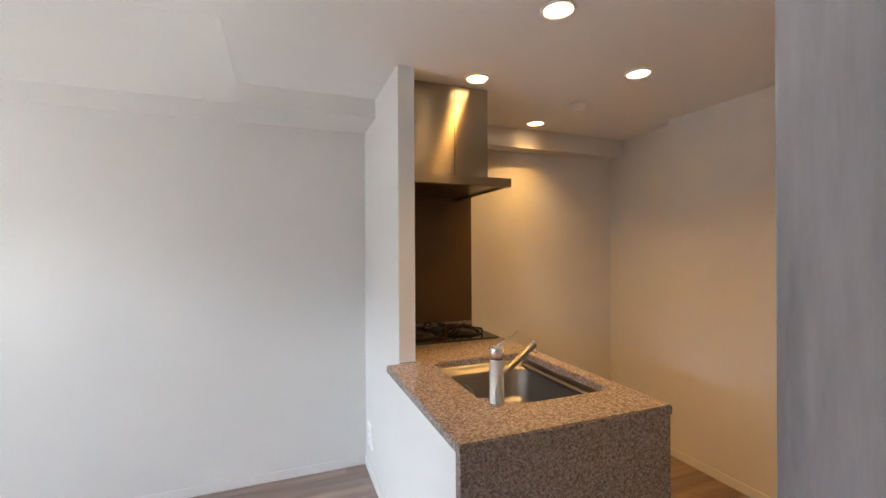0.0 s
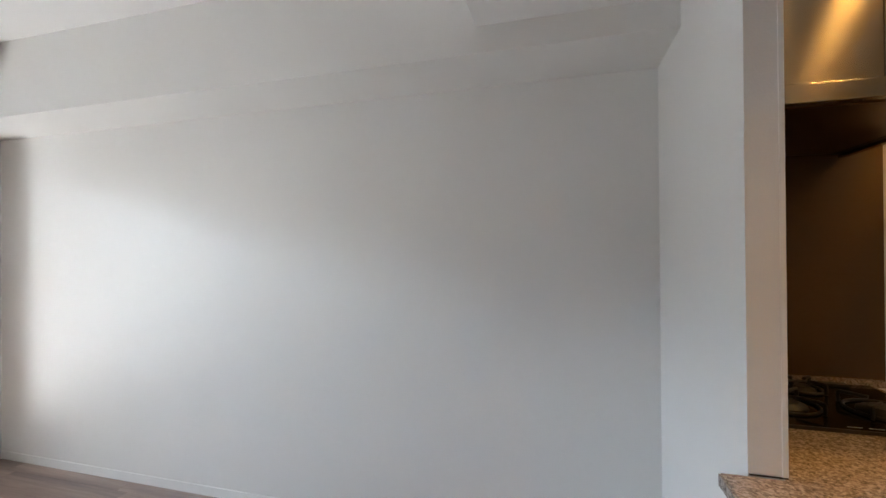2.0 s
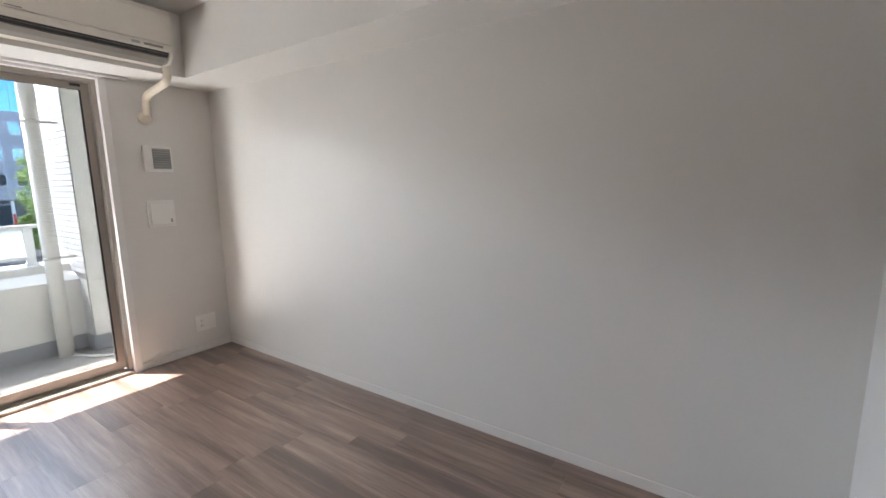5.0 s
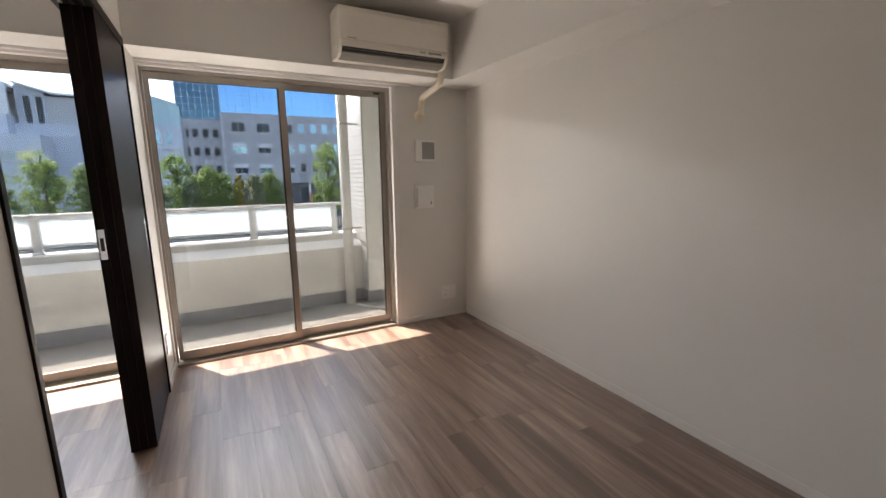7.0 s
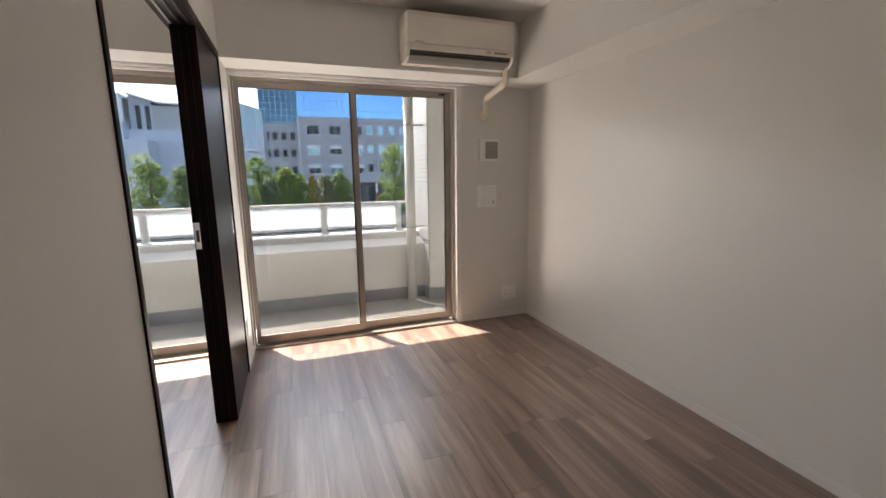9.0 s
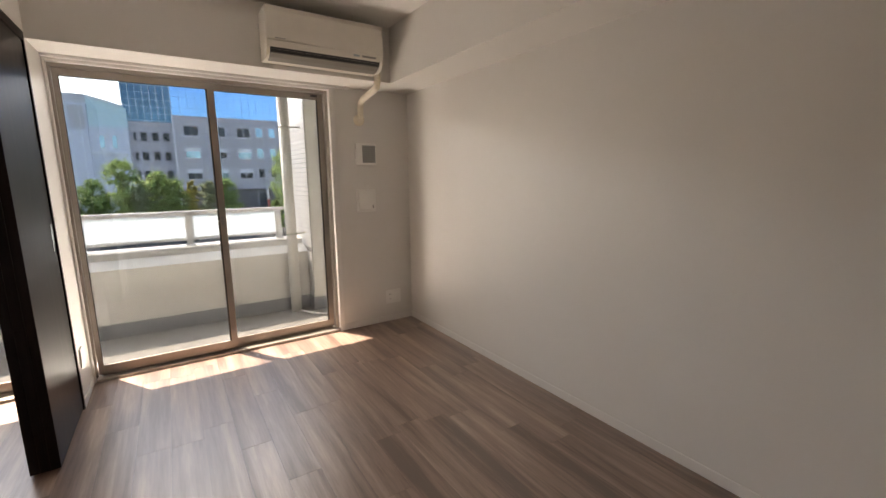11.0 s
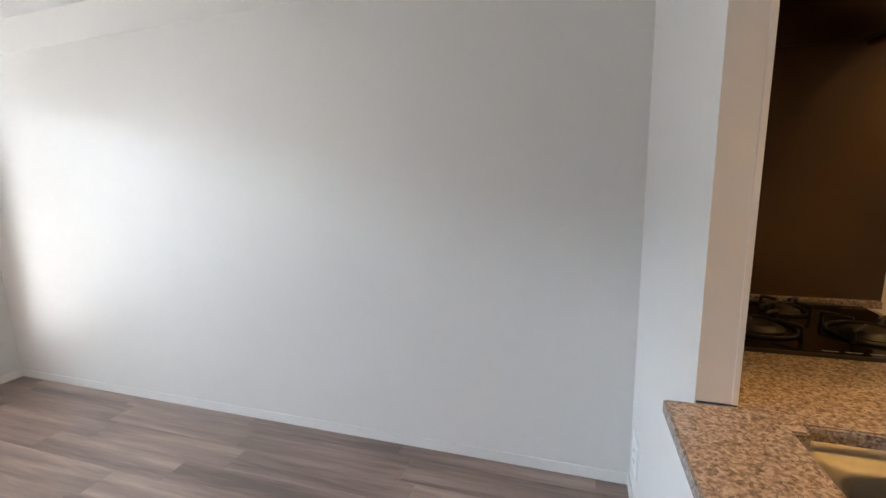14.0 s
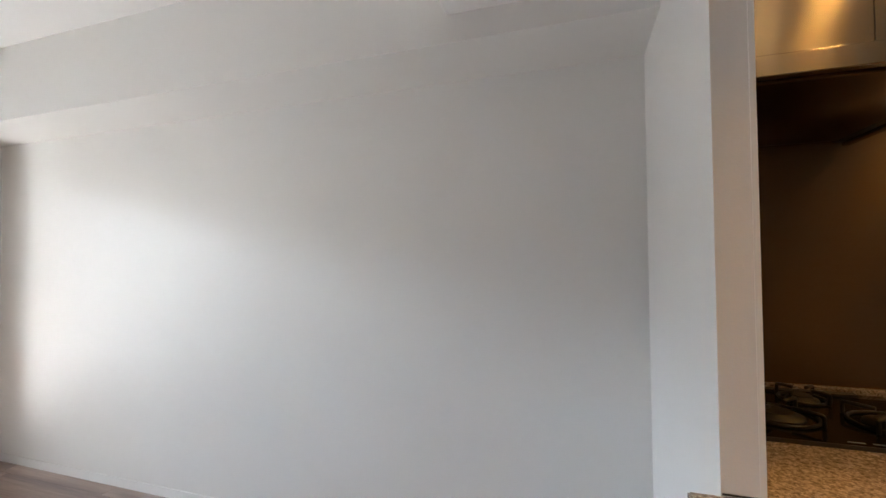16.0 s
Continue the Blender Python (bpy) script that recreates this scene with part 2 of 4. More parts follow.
LEAF_LIGHT = leaves("light_leaf", (0.17, 0.26, 0.08), (0.46, 0.56, 0.22))
LEAF_YELLOW = leaves("yellowing_leaf", (0.30, 0.26, 0.06), (0.62, 0.52, 0.14))
LEAF_MIX = leaves("mixed_leaf", (0.12, 0.17, 0.08), (0.48, 0.50, 0.32))


# ---- building blocks ----
def bm_box(bm, x0, x1, y0, y1, z0, z1, m=None):
    verts = [bm.verts.new((x, y, z)) for x in (x0, x1) for y in (y0, y1) for z in (z0, z1)]
    if m is not None:
        for v in verts:
            v.co = m @ v.co
    for f in ((0, 1, 3, 2), (4, 6, 7, 5), (0, 4, 5, 1), (2, 3, 7, 6), (0, 2, 6, 4), (1, 5, 7, 3)):
        bm.faces.new([verts[i] for i in f])
    return bm


def boxes(*list_of, bevel=0.0, segments=2):
    bm = bmesh.new()
    for b in list_of:
        bm_box(bm, *b)
    if bevel:
        bmesh.ops.bevel(bm, geom=bm.edges[:], offset=bevel, segments=segments, affect="EDGES", profile=0.6)
    return bm


def bm_tube(points, radius, sides=14, cap=True, radii=None):
    """A tube along a line of points."""
    bm = bmesh.new()
    pts = [Vector(p) for p in points]
    rings = []
    for i, p in enumerate(pts):
        d = (pts[min(i + 1, len(pts) - 1)] - pts[max(i - 1, 0)]).normalized()
        side = d.cross(Vector((0.31, 0.22, 0.93))).normalized()
        up = side.cross(d)
        r = radii[i] if radii else radius
        rings.append([bm.verts.new(p + r * (math.cos(a) * side + math.sin(a) * up)) for a in (2 * math.pi * k / sides for k in range(sides))])
    for a, b in zip(rings, rings[1:]):
        for k in range(sides):
            f = bm.faces.new((a[k], a[(k + 1) % sides], b[(k + 1) % sides], b[k]))
            f.smooth = True
    if cap:
        bm.faces.new(rings[0][::-1])
        bm.faces.new(rings[-1])
    bmesh.ops.recalc_face_normals(bm, faces=bm.faces[:])
    return bm


def smooth_line(points, steps=6):
    """A Catmull-Rom line through the points."""
    p = [Vector(points[0])] + [Vector(q) for q in points] + [Vector(points[-1])]
    out = []
    for i in range(1, len(p) - 2):
        for k in range(steps):
            t = k / steps
            out.append(0.5 * (2 * p[i] + (p[i + 1] - p[i - 1]) * t + (2 * p[i - 1] - 5 * p[i] + 4 * p[i + 1] - p[i + 2]) * t * t
                              + (3 * p[i] - p[i - 1] - 3 * p[i + 1] + p[i + 2]) * t ** 3))
    return out + [p[-2]]


def bm_prism(profile, y0, y1):
    """A profile of (x, z) points, drawn out along y."""
    bm = bmesh.new()
    a = [bm.verts.new((x, y0, z)) for x, z in profile]
    b = [bm.verts.new((x, y1, z)) for x, z in profile]
    n = len(profile)
    for k in range(n):
        bm.faces.new((a[k], a[(k + 1) % n], b[(k + 1) % n], b[k]))
    bm.faces.new(a[::-1])
    bm.faces.new(b)
    bmesh.ops.recalc_face_normals(bm, faces=bm.faces[:])
    return bm


def mesh_of(name, bm, mat):
    me = bpy.data.meshes.new(name)
    bm.to_mesh(me)
    bm.free()
    me.materials.append(mat)
    return me


def part(name, bm, mat, parent, label=""):
    ob = new(name, mesh_of(name, bm, mat))
    ob.parent = parent
    return tagged(ob, label)


def thing(name, at, label, category, group=""):
    """An empty at the thing's base; its parts are made in coordinates from there."""
    ob = new(name)
    ob.empty_display_size = 0.1
    ob.location = at
    return tagged(ob, label, category, group)


def structure(name, bm, mat, label, category):
    return tagged(new(name, mesh_of(name, bm, mat)), label, category, kind="structure")


# ---- the flat: walls, beams, ceilings ----
TOP = 2.75
SOUTH, INNER = -2.482, -2.615
structure("wall_north", boxes((-0.15, 6.14, 0.0, 0.15, -0.2, TOP)), WALLPAPER, "plain off-white papered long wall of the living room", "wall")
WIN = [(-2.476, -0.735), (-4.426, -2.685)]
WIN_TOP = 2.088
wy = [(-5.35, WIN[1][0]), (WIN[1][1], WIN[0][0]), (WIN[0][1], 0.0)]
structure("wall_west", boxes(*[(-0.15, 0.0, a, b, -0.2, TOP) for a, b in wy], *[(-0.15, 0.0, a, b, WIN_TOP, TOP) for a, b in WIN],
                             *[(-0.15, 0.0, a, b, -0.2, -0.02) for a, b in WIN]), WALLPAPER, "off-white papered wall with two wide balcony windows", "wall")
structure("wall_south", boxes((0.0, 0.375, INNER, SOUTH, 0, TOP), (0.375, 2.262, INNER, SOUTH, 2.140, TOP), (2.262, 3.05, INNER, SOUTH, 0, TOP),
                              (3.05, 3.92, INNER, SOUTH, 2.08, TOP), (3.92, 6.14, INNER, SOUTH, 0, TOP)), WALLPAPER, "off-white papered partition with a wide sliding door opening", "wall")
structure("wall_east", boxes((5.99, 6.14, SOUTH, 0.0, 0, TOP), (5.90, 5.99, SOUTH, -0.63, 0, TOP)), WALLPAPER, "off-white papered kitchen wall with a shallow step", "wall")
structure("wall_bedroom_south", boxes((0.0, 3.97, -5.35, -5.20, 0, TOP)), WALLPAPER, "plain off-white wall of the next room", "wall")
structure("wall_hall_west", boxes((2.95, 3.05, -5.20, INNER, 0, TOP)), WALLPAPER, "plain off-white wall between hall and next room", "wall")
structure("wall_hall_east", boxes((3.93, 4.05, -5.35, INNER, 0, TOP)), WALLPAPER, "plain off-white hall wall", "wall")
structure("beam_north", boxes((0.0, 3.997, -0.335, 0.0, 2.117, 2.70)), WALLPAPER, "off-white boxed beam along the long wall", "beam")
structure("beam_kitchen", boxes((4.071, 5.99, -0.13, 0.0, 2.085, 2.5)), WALLPAPER, "off-white boxed beam at the back of the kitchen", "beam")
structure("beam_west", boxes((0.0, 0.345, SOUTH, -0.335, 2.117, 2.70), (0.0, 0.345, -5.2, INNER, 2.117, 2.70)), WALLPAPER, "off-white boxed beam over the windows", "beam")
structure("ceiling", boxes((-0.15, 3.29, -5.35, 0.15, 2.53, 2.80), (3.29, 4.05, -5.35, INNER, 2.40, 2.80)), CEILING, "plain white papered living room ceiling", "ceiling")
structure("ceiling_kitchen", boxes((3.29, 6.14, INNER + 0.005, 0.15, 2.222, 2.80)), CEILING, "lowered white papered ceiling over the kitchen", "ceiling")
structure("kitchen_wing_wall", boxes((3.997, 4.069, -0.820, 0.0, 0.0, 2.222), (3.997, 4.055, -1.612, -0.820, 0.0, 0.818)), WALLPAPER, "white wing wall and half wall beside the kitchen counter", "wall")
structure("wing_wall_trim", boxes((4.063, 4.074, -0.823, -0.816, 0.853, 2.22)), TRIM, "thin white corner bead on the wing wall", "trim")
# thin dark strip drawn in place of the contact shadow on the worktop
structure("wing_wall_shadow_line", boxes((3.999, 4.073, -0.8235, -0.8205, 0.8503, 0.8532)), DARK_ALU, "dark strip as the shadow line between wing wall and worktop", "trim")
BB = 0.055
for nm, bx in (("baseboard", (0.006, 3.989, -0.006, 0.0, 0, BB)), ("baseboard", (0.0, 0.008, -0.70, 0.0, 0, BB)), ("baseboard", (0.008, 0.37, SOUTH, SOUTH + 0.008, 0, BB)),
               ("baseboard", (2.262, 3.05, SOUTH, SOUTH + 0.008, 0, BB)), ("baseboard", (3.989, 3.997, -1.612, -0.0, 0, BB)), ("baseboard", (5.892, 5.90, SOUTH, -0.63, 0, BB)),
               ("baseboard", (4.72, 5.982, -0.008, 0.0, 0, BB)), ("baseboard", (5.982, 5.99, -0.63, -0.008, 0, BB)), ("baseboard", (3.95, 5.89, SOUTH, SOUTH + 0.008, 0, BB))):
    structure(nm, boxes(bx, bevel=0.002, segments=1), TRIM, "low white baseboard", "baseboard")


# ---- windows ----
def window(name, y0, y1, lip):
    """A white casing, an aluminium frame and two sliding sashes with glass."""
    w = thing(name, (0, (y0 + y1) / 2, 0), "wide aluminium sliding balcony window in a white casing", "window")
    w["kind"] = "structure"
    h = (y1 - y0) / 2
    z1 = WIN_TOP
    part("casing", boxes((-0.03, 0.016, -h - 0.005, -h + 0.008, 0.0, z1 + 0.028), (-0.03, 0.016, h - 0.004, h + 0.043, 0.0, z1 + 0.028),
                         (-0.03, 0.016, -h + 0.008, h - 0.004, z1 - 0.006, z1 + 0.028), bevel=0.003), TRIM, w, "white painted window casing")
    part("casing_lip", boxes((0.0165, 0.05, -h - 0.005, h + lip, z1 + 0.011, 2.1165), bevel=0.002), TRIM, w, "white curtain batten over the casing")
    part("sill", boxes((-0.15, 0.012, -h + 0.012, h - 0.012, -0.018, 0.020), bevel=0.003), ALUMINIUM, w, "aluminium threshold track")
    part("track", boxes((-0.060, -0.056, -h + 0.04, h - 0.04, 0.0205, 0.032), (-0.095, -0.091, -h + 0.04, h - 0.04, 0.0205, 0.032)), ALUMINIUM, w)
    part("outer_frame", boxes((-0.14, -0.030, -h + 0.002, -h + 0.022, 0.0205, z1 - 0.002), (-0.14, -0.030, h - 0.028, h - 0.002, 0.0205, z1 - 0.002),
                              (-0.14, -0.030, -h + 0.0225, h - 0.0285, z1 - 0.030, z1 - 0.002), bevel=0.002), ALUMINIUM, w, "champagne aluminium window frame")
    mid = 0.0115
    for nm, a, b, xc, ra in (("inner_sash", -h + 0.024, mid + 0.022, -0.055, 0.05), ("outer_sash", mid - 0.022, h - 0.030, -0.093, 0.05)):
        zb, zt = 0.033, z1 - 0.032
        wa, wb = (0.028, 0.044) if nm == "inner_sash" else (0.031, 0.044)
        s = part(nm, boxes((xc - 0.014, xc + 0.014, a, a + wa, zb, zt), (xc - 0.014, xc + 0.014, b - wb, b, zb, zt),
                           (xc - 0.0138, xc + 0.0138, a + wa, b - wb, zb, zb + 0.062), (xc - 0.0138, xc + 0.0138, a + wa, b - wb, zt - 0.045, zt)), ALUMINIUM, w, "champagne aluminium sash")
        g = part("pane", boxes((xc - 0.003, xc + 0.003, a + 0.026, b - 0.029, zb + 0.060, zt - 0.043)), PANE, s, "window glass with a grey dimming tint")
        g.visible_shadow = False
        part("gasket", boxes((xc + 0.0032, xc + 0.0142, a + wa + 0.0002, a + wa + 0.004, zb + 0.063, zt - 0.046), (xc + 0.0032, xc + 0.0142, b - wb - 0.012, b - wb - 0.0002, zb + 0.063, zt - 0.046),
                             (xc + 0.0032, xc + 0.0142, a + wa + 0.0042, b - wb - 0.0122, zt - 0.0485, zt - 0.0455)), DARK_ALU, s, "black glazing gasket")
        if nm == "inner_sash":
            part("crescent_lock", boxes((xc + 0.015, xc + 0.030, b - 0.036, b - 0.014, 1.02, 1.09), (xc + 0.030, xc + 0.040, b - 0.060, b - 0.020, 1.045, 1.062), bevel=0.004), GREY_PLASTIC, s, "grey crescent lock")
            part("catch", boxes((xc + 0.015, xc + 0.026, b - 0.032, b - 0.012, 0.175, 0.205), (xc + 0.015, xc + 0.026, b - 0.050, b - 0.030, 1.805, 1.835), bevel=0.003), GREY_PLASTIC, s, "small metal safety catch")
        else:
            part("stopper", boxes((xc + 0.0145, xc + 0.028, b - 0.10, b - 0.045, zt - 0.026, zt - 0.010), bevel=0.002), DARK_PLASTIC, s, "small black sash stopper")
    return w


window("window_1", *WIN[0], 0.16)
window("window_2", *WIN[1], 0.02)


# ---- sliding doors to the next room ----
fr = thing("sliding_door_frame", (0.375, -2.5485, 0), "espresso-stained wooden frame of the wide sliding door opening", "door frame")
fr["kind"] = "structure"
part("jamb", boxes((0.002, 0.026, -0.072, 0.072, 0, 2.138), bevel=0.002), ESPRESSO, fr)
part("jamb", boxes((1.861, 1.885, -0.072, 0.072, 0, 2.138), bevel=0.002), ESPRESSO, fr)
part("lintel", boxes((0.0262, 1.8608, -0.072, 0.072, 2.092, 2.138), bevel=0.002), ESPRESSO, fr)
for k in range(3):
    yk = -0.038 + 0.038 * k
    part("hanging_track", boxes((0.66, 1.86, yk - 0.006, yk + 0.006, 2.085, 2.0918)), ALUMINIUM if k == 0 else DARK_ALU, fr, "aluminium hanging track" if k == 0 else "dark hanging track")
PANEL_W = 0.630


def sliding_panel(x, y, handle):
    p = thing("sliding_door_panel", (x, y, 0.012), "dark espresso wood sliding door panel, slid open and stacked by the window", "sliding door", "stacked sliding door panels")
    part("leaf", boxes((0, PANEL_W, -0.0183, 0.0183, 0, 2.075), bevel=0.0012), ESPRESSO, p)
    if handle:
        part("edge_latch", boxes((PANEL_W - 0.0005, PANEL_W + 0.003, -0.013, 0.013, 0.99, 1.13), bevel=0.001), CHROME, p, "satin metal edge latch plate")
        part("edge_pull", boxes((PANEL_W + 0.0031, PANEL_W + 0.004, -0.007, 0.007, 1.03, 1.09)), DARK_ALU, p, "dark slot of the latch")
    else:
        part("flush_pull", boxes((0.035, 0.060, 0.0184, 0.0205, 0.96, 1.12), bevel=0.001), CHROME, p, "slim metal flush pull")
    return p


sliding_panel(0.403, -2.5020, False)
sliding_panel(0.403, -2.5392, False)
sliding_panel(0.403, -2.5764, True)

# ---- the entry door, folded back ----
dr = thing("entry_door", (3.860, -3.280, 0.008), "grey wood-grain interior door standing open", "door")
dr["kind"] = "structure"
part("leaf", boxes((0, 0.036, 0, 0.815, 0, 2.06), bevel=0.002), GREY_WOOD, dr)
part("lever_handle", bm_tube(smooth_line([(-0.002, 0.10, 1.0), (-0.045, 0.10, 1.0), (-0.055, 0.11, 1.0), (-0.055, 0.20, 1.0)]), 0.009), CHROME, dr, "brushed metal lever handle")
structure("entry_door_frame", boxes((3.05, 3.075, INNER - 0.01, SOUTH + 0.008, 0, 2.08), (3.075, 3.90, INNER - 0.01, SOUTH + 0.008, 2.068, 2.0798), bevel=0.002), TRIM, "white door lining of the hall opening", "door frame")


# ---- air conditioner ----
def air_conditioner():
    a = thing("air_conditioner", (0.346, -0.901, 2.148), "cream-white wall-mounted split air conditioner under the ceiling", "air conditioner")
    w = 0.404
    body = [(0, 0.0), (0, 0.305), (0.165, 0.305), (0.205, 0.294), (0.218, 0.270), (0.2185, 0.088), (0.205, 0.080), (0.095, 0.045), (0.085, 0.0)]
    bm = bm_prism(body, -w, w)
    bmesh.ops.bevel(bm, geom=[e for e in bm.edges if abs(abs(e.verts[0].co.y) - w) < 1e-5 and abs(abs(e.verts[1].co.y) - w) < 1e-5 and e.verts[0].co.y * e.verts[1].co.y > 0],
                    offset=0.006, segments=2, affect="EDGES")
    part("body", bm, IVORY, a)
    part("front_panel", bm_prism([(0.2190, 0.094), (0.2265, 0.098), (0.229, 0.19), (0.226, 0.270), (0.214, 0.299), (0.208, 0.297), (0.2185, 0.270)], -w + 0.004, w - 0.004), IVORY, a, "smooth cream front cover")
    for y0, y1 in ((-w, -w + 0.020), (w - 0.020, w)):
        part("end_cheek", bm_prism([(0.0005, 0.0005), (0.060, -0.004), (0.150, -0.004), (0.186, 0.012), (0.214, 0.050), (0.2225, 0.0885), (0.205, 0.0805), (0.095, 0.046)], y0 + 0.001, y1), IVORY, a)
    part("lower_strip", bm_prism([(0.206, 0.0785), (0.2235, 0.0915), (0.2215, 0.070), (0.213, 0.054), (0.2065, 0.056)], -w + 0.021, w - 0.021), IVORY, a, "cream strip under the cover")
    part("outlet", bm_prism([(0.1045, 0.0490), (0.2045, 0.0790), (0.2055, 0.055), (0.190, 0.032), (0.105, 0.010)], -w + 0.022, w - 0.022), DARK_PLASTIC, a, "dark air outlet slot")
    part("flap", bm_prism([(0.184, 0.030), (0.187, 0.025), (0.150, 0.004), (0.098, -0.007), (0.092, -0.002), (0.146, 0.010)], -w + 0.024, w - 0.024), FLAP, a, "cream air flap, closed, darkened for its shade")
    part("vane", bm_prism([(0.197, 0.050), (0.201, 0.049), (0.199, 0.045), (0.195, 0.046)], -w + 0.024, w - 0.024), GREY_PLASTIC, a, "grey louvre strip")
    part("indicator_label", boxes((0.2218, 0.2232, w - 0.165, w - 0.060, 0.069, 0.083)), GREY_PLASTIC, a, "small grey indicator window")
    part("indicator_label", boxes((0.2218, 0.2232, w - 0.230, w - 0.185, 0.069, 0.083)), SIGN_GREY, a, "small printed bar")
    part("nameplate", boxes((0.2272, 0.2282, -w + 0.05, -w + 0.115, 0.1045, 0.1090)), GREY_PLASTIC, a, "small grey maker's mark")
    return a


air_conditioner()
pp = thing("air_conditioner_pipe", (0.0, -0.480, 1.905), "cream taped refrigerant pipe bending down into the wall", "pipe")
part("taped_pipe", bm_tube(smooth_line([(0.420, -0.005, 0.262), (0.412, 0.0, 0.205), (0.396, 0.0, 0.165), (0.345, 0.0, 0.145), (0.125, 0.0, 0.112), (0.072, 0.0, 0.092), (0.055, 0.0, 0.055), (0.048, 0.0, -0.03)]), 0.025), TAPE, pp)
part("wall_cap", bm_tube([(0.0, 0, -0.045), (0.012, 0, -0.045), (0.034, 0, -0.045), (0.044, 0, -0.045)], 0.05, 24, radii=[0.048, 0.048, 0.040, 0.022]), TAPE, pp, "round cream wall cap")


# ---- wall plates ----
v = thing("wall_vent", (0.0, -0.430, 1.572), "white square wall vent with a grey filter grille", "vent")
part("plate", boxes((0, 0.026, -0.095, 0.095, -0.094, 0.094), bevel=0.006), PLASTIC, v)
part("grille_recess", boxes((0.0262, 0.0272, -0.038, 0.084, -0.074, 0.074)), GREY_PLASTIC, v, "grey filter mesh")
for k in range(9):
    part("slat", boxes((0.0274, 0.0305, -0.038, 0.084, -0.071 + 0.017 * k, -0.0665 + 0.017 * k)), SIGN_GREY, v)
part("knob", boxes((0.0262, 0.034, -0.076, -0.062, -0.035, 0.0), bevel=0.003), PLASTIC, v, "small white slide knob")
v = thing("wall_air_inlet", (0.0, -0.4435, 1.166), "white square ventilation inlet cover", "vent")
part("plate", boxes((0, 0.012, -0.0935, 0.0935, -0.101, 0.101), bevel=0.004), PLASTIC, v)
part("cover", boxes((0.0122, 0.030, -0.078, 0.078, -0.085, 0.085), bevel=0.007), PLASTIC, v, "raised white cover")
part("latch", boxes((0.0302, 0.034, 0.050, 0.062, -0.066, -0.040), bevel=0.001), GREY_PLASTIC, v, "tiny grey push latch")


def wall_plate(at, rz, half_w, half_h, label, sockets, blank):
    p = thing("wall_socket", at, label, "socket")
    p.rotation_euler = (0, 0, rz)
    part("plate", boxes((0, 0.0082, -half_w, half_w, -half_h, half_h), bevel=0.0015), PLASTIC, p)
    for yc in blank:
        part("insert", boxes((0.0082, 0.0100, yc - 0.022, yc + 0.022, -half_h + 0.016, half_h - 0.016), bevel=0.001, segments=1), PLASTIC, p, "raised white insert")
    for yc in sockets:
        for zc in (-0.022, 0.022):
            for dy in (-0.007, 0.007):
                part("slot", boxes((0.0102, 0.0107, yc + dy - 0.0015, yc + dy + 0.0015, zc - 0.006, zc + 0.006)), DARK_PLASTIC, p, "dark pin slot")
    return p


wall_plate((0.0, -0.2015, 0.240), 0, 0.078, 0.066, "white double wall socket plate", (-0.036,), (-0.036, 0.036))
wall_plate((3.997, -0.148, 0.244), math.pi, 0.060, 0.068, "white wall socket plate on the wing wall", (0.0,), (0.0,))
wall_plate((0.262, SOUTH, 0.285), math.pi / 2, 0.035, 0.060, "small white wall socket plate beside the window", (0.0,), (0.0,))


# ---- kitchen ----
def cut_slab(xs, ys, holes, z0, z1):
    """A slab on a grid of cells, some of them left out."""
    bm = bmesh.new()
    at = {}

    def corner(i, j, z):
        if (i, j, z) not in at:
            at[i, j, z] = bm.verts.new((xs[i], ys[j], z))
        return at[i, j, z]

    cells = {(i, j) for i in range(len(xs) - 1) for j in range(len(ys) - 1)} - holes
    for i, j in cells:
        bm.faces.new([corner(*c, z1) for c in ((i, j), (i + 1, j), (i + 1, j + 1), (i, j + 1))])
        bm.faces.new([corner(*c, z0) for c in ((i, j), (i, j + 1), (i + 1, j + 1), (i + 1, j))])
        for a, b, nb in (((i, j), (i + 1, j), (i, j - 1)), ((i + 1, j), (i + 1, j + 1), (i + 1, j)), ((i + 1, j + 1), (i, j + 1), (i, j + 1)), ((i, j + 1), (i, j), (i - 1, j))):
            if nb not in cells:
                bm.faces.new([corner(*a, z0), corner(*b, z0), corner(*b, z1), corner(*a, z1)])
    inner = [e for e in bm.edges if abs(e.verts[0].co.z - e.verts[1].co.z) > 0.01 and xs[1] + 0.01 < e.verts[0].co.x < xs[-1] - 0.01 and ys[0] + 0.01 < e.verts[0].co.y < ys[-2] - 0.01]
    bmesh.ops.bevel(bm, geom=inner, offset=0.030, segments=5, affect="EDGES")
    bmesh.ops.bevel(bm, geom=[e for e in bm.edges if len(e.link_faces) == 2 and e.calc_face_angle() > 1 and e.verts[0].co.z + e.verts[1].co.z > 2 * z1 - 0.001], offset=0.004, segments=2, affect="EDGES")
    return bm


X0, X1, Y0 = 3.937, 4.712, -1.652
HX0, HX1, HY0, HY1 = 4.142, 4.640, -1.452, -0.862
wt_ = thing("kitchen_worktop", (0, 0, 0), "polished speckled brown granite worktop with a waterfall end", "worktop")
part("slab", cut_slab([X0, 4.072, HX0, HX0 + 0.078, HX1, X1], [Y0, HY0, HY0 + 0.070, HY1, -0.824, -0.001], {(0, 4), (2, 2), (3, 2), (3, 1)}, 0.820, 0.850), GRANITE, wt_)
part("end_panel", boxes((X0 + 0.004, X1 - 0.004, Y0 + 0.004, Y0 + 0.036, 0.0, 0.8195)), GRANITE, wt_, "granite waterfall end panel")
part("upstand", boxes((4.081, 4.735, -0.030, -0.0045, 0.8505, 0.874)), GRANITE, wt_, "low granite upstand")
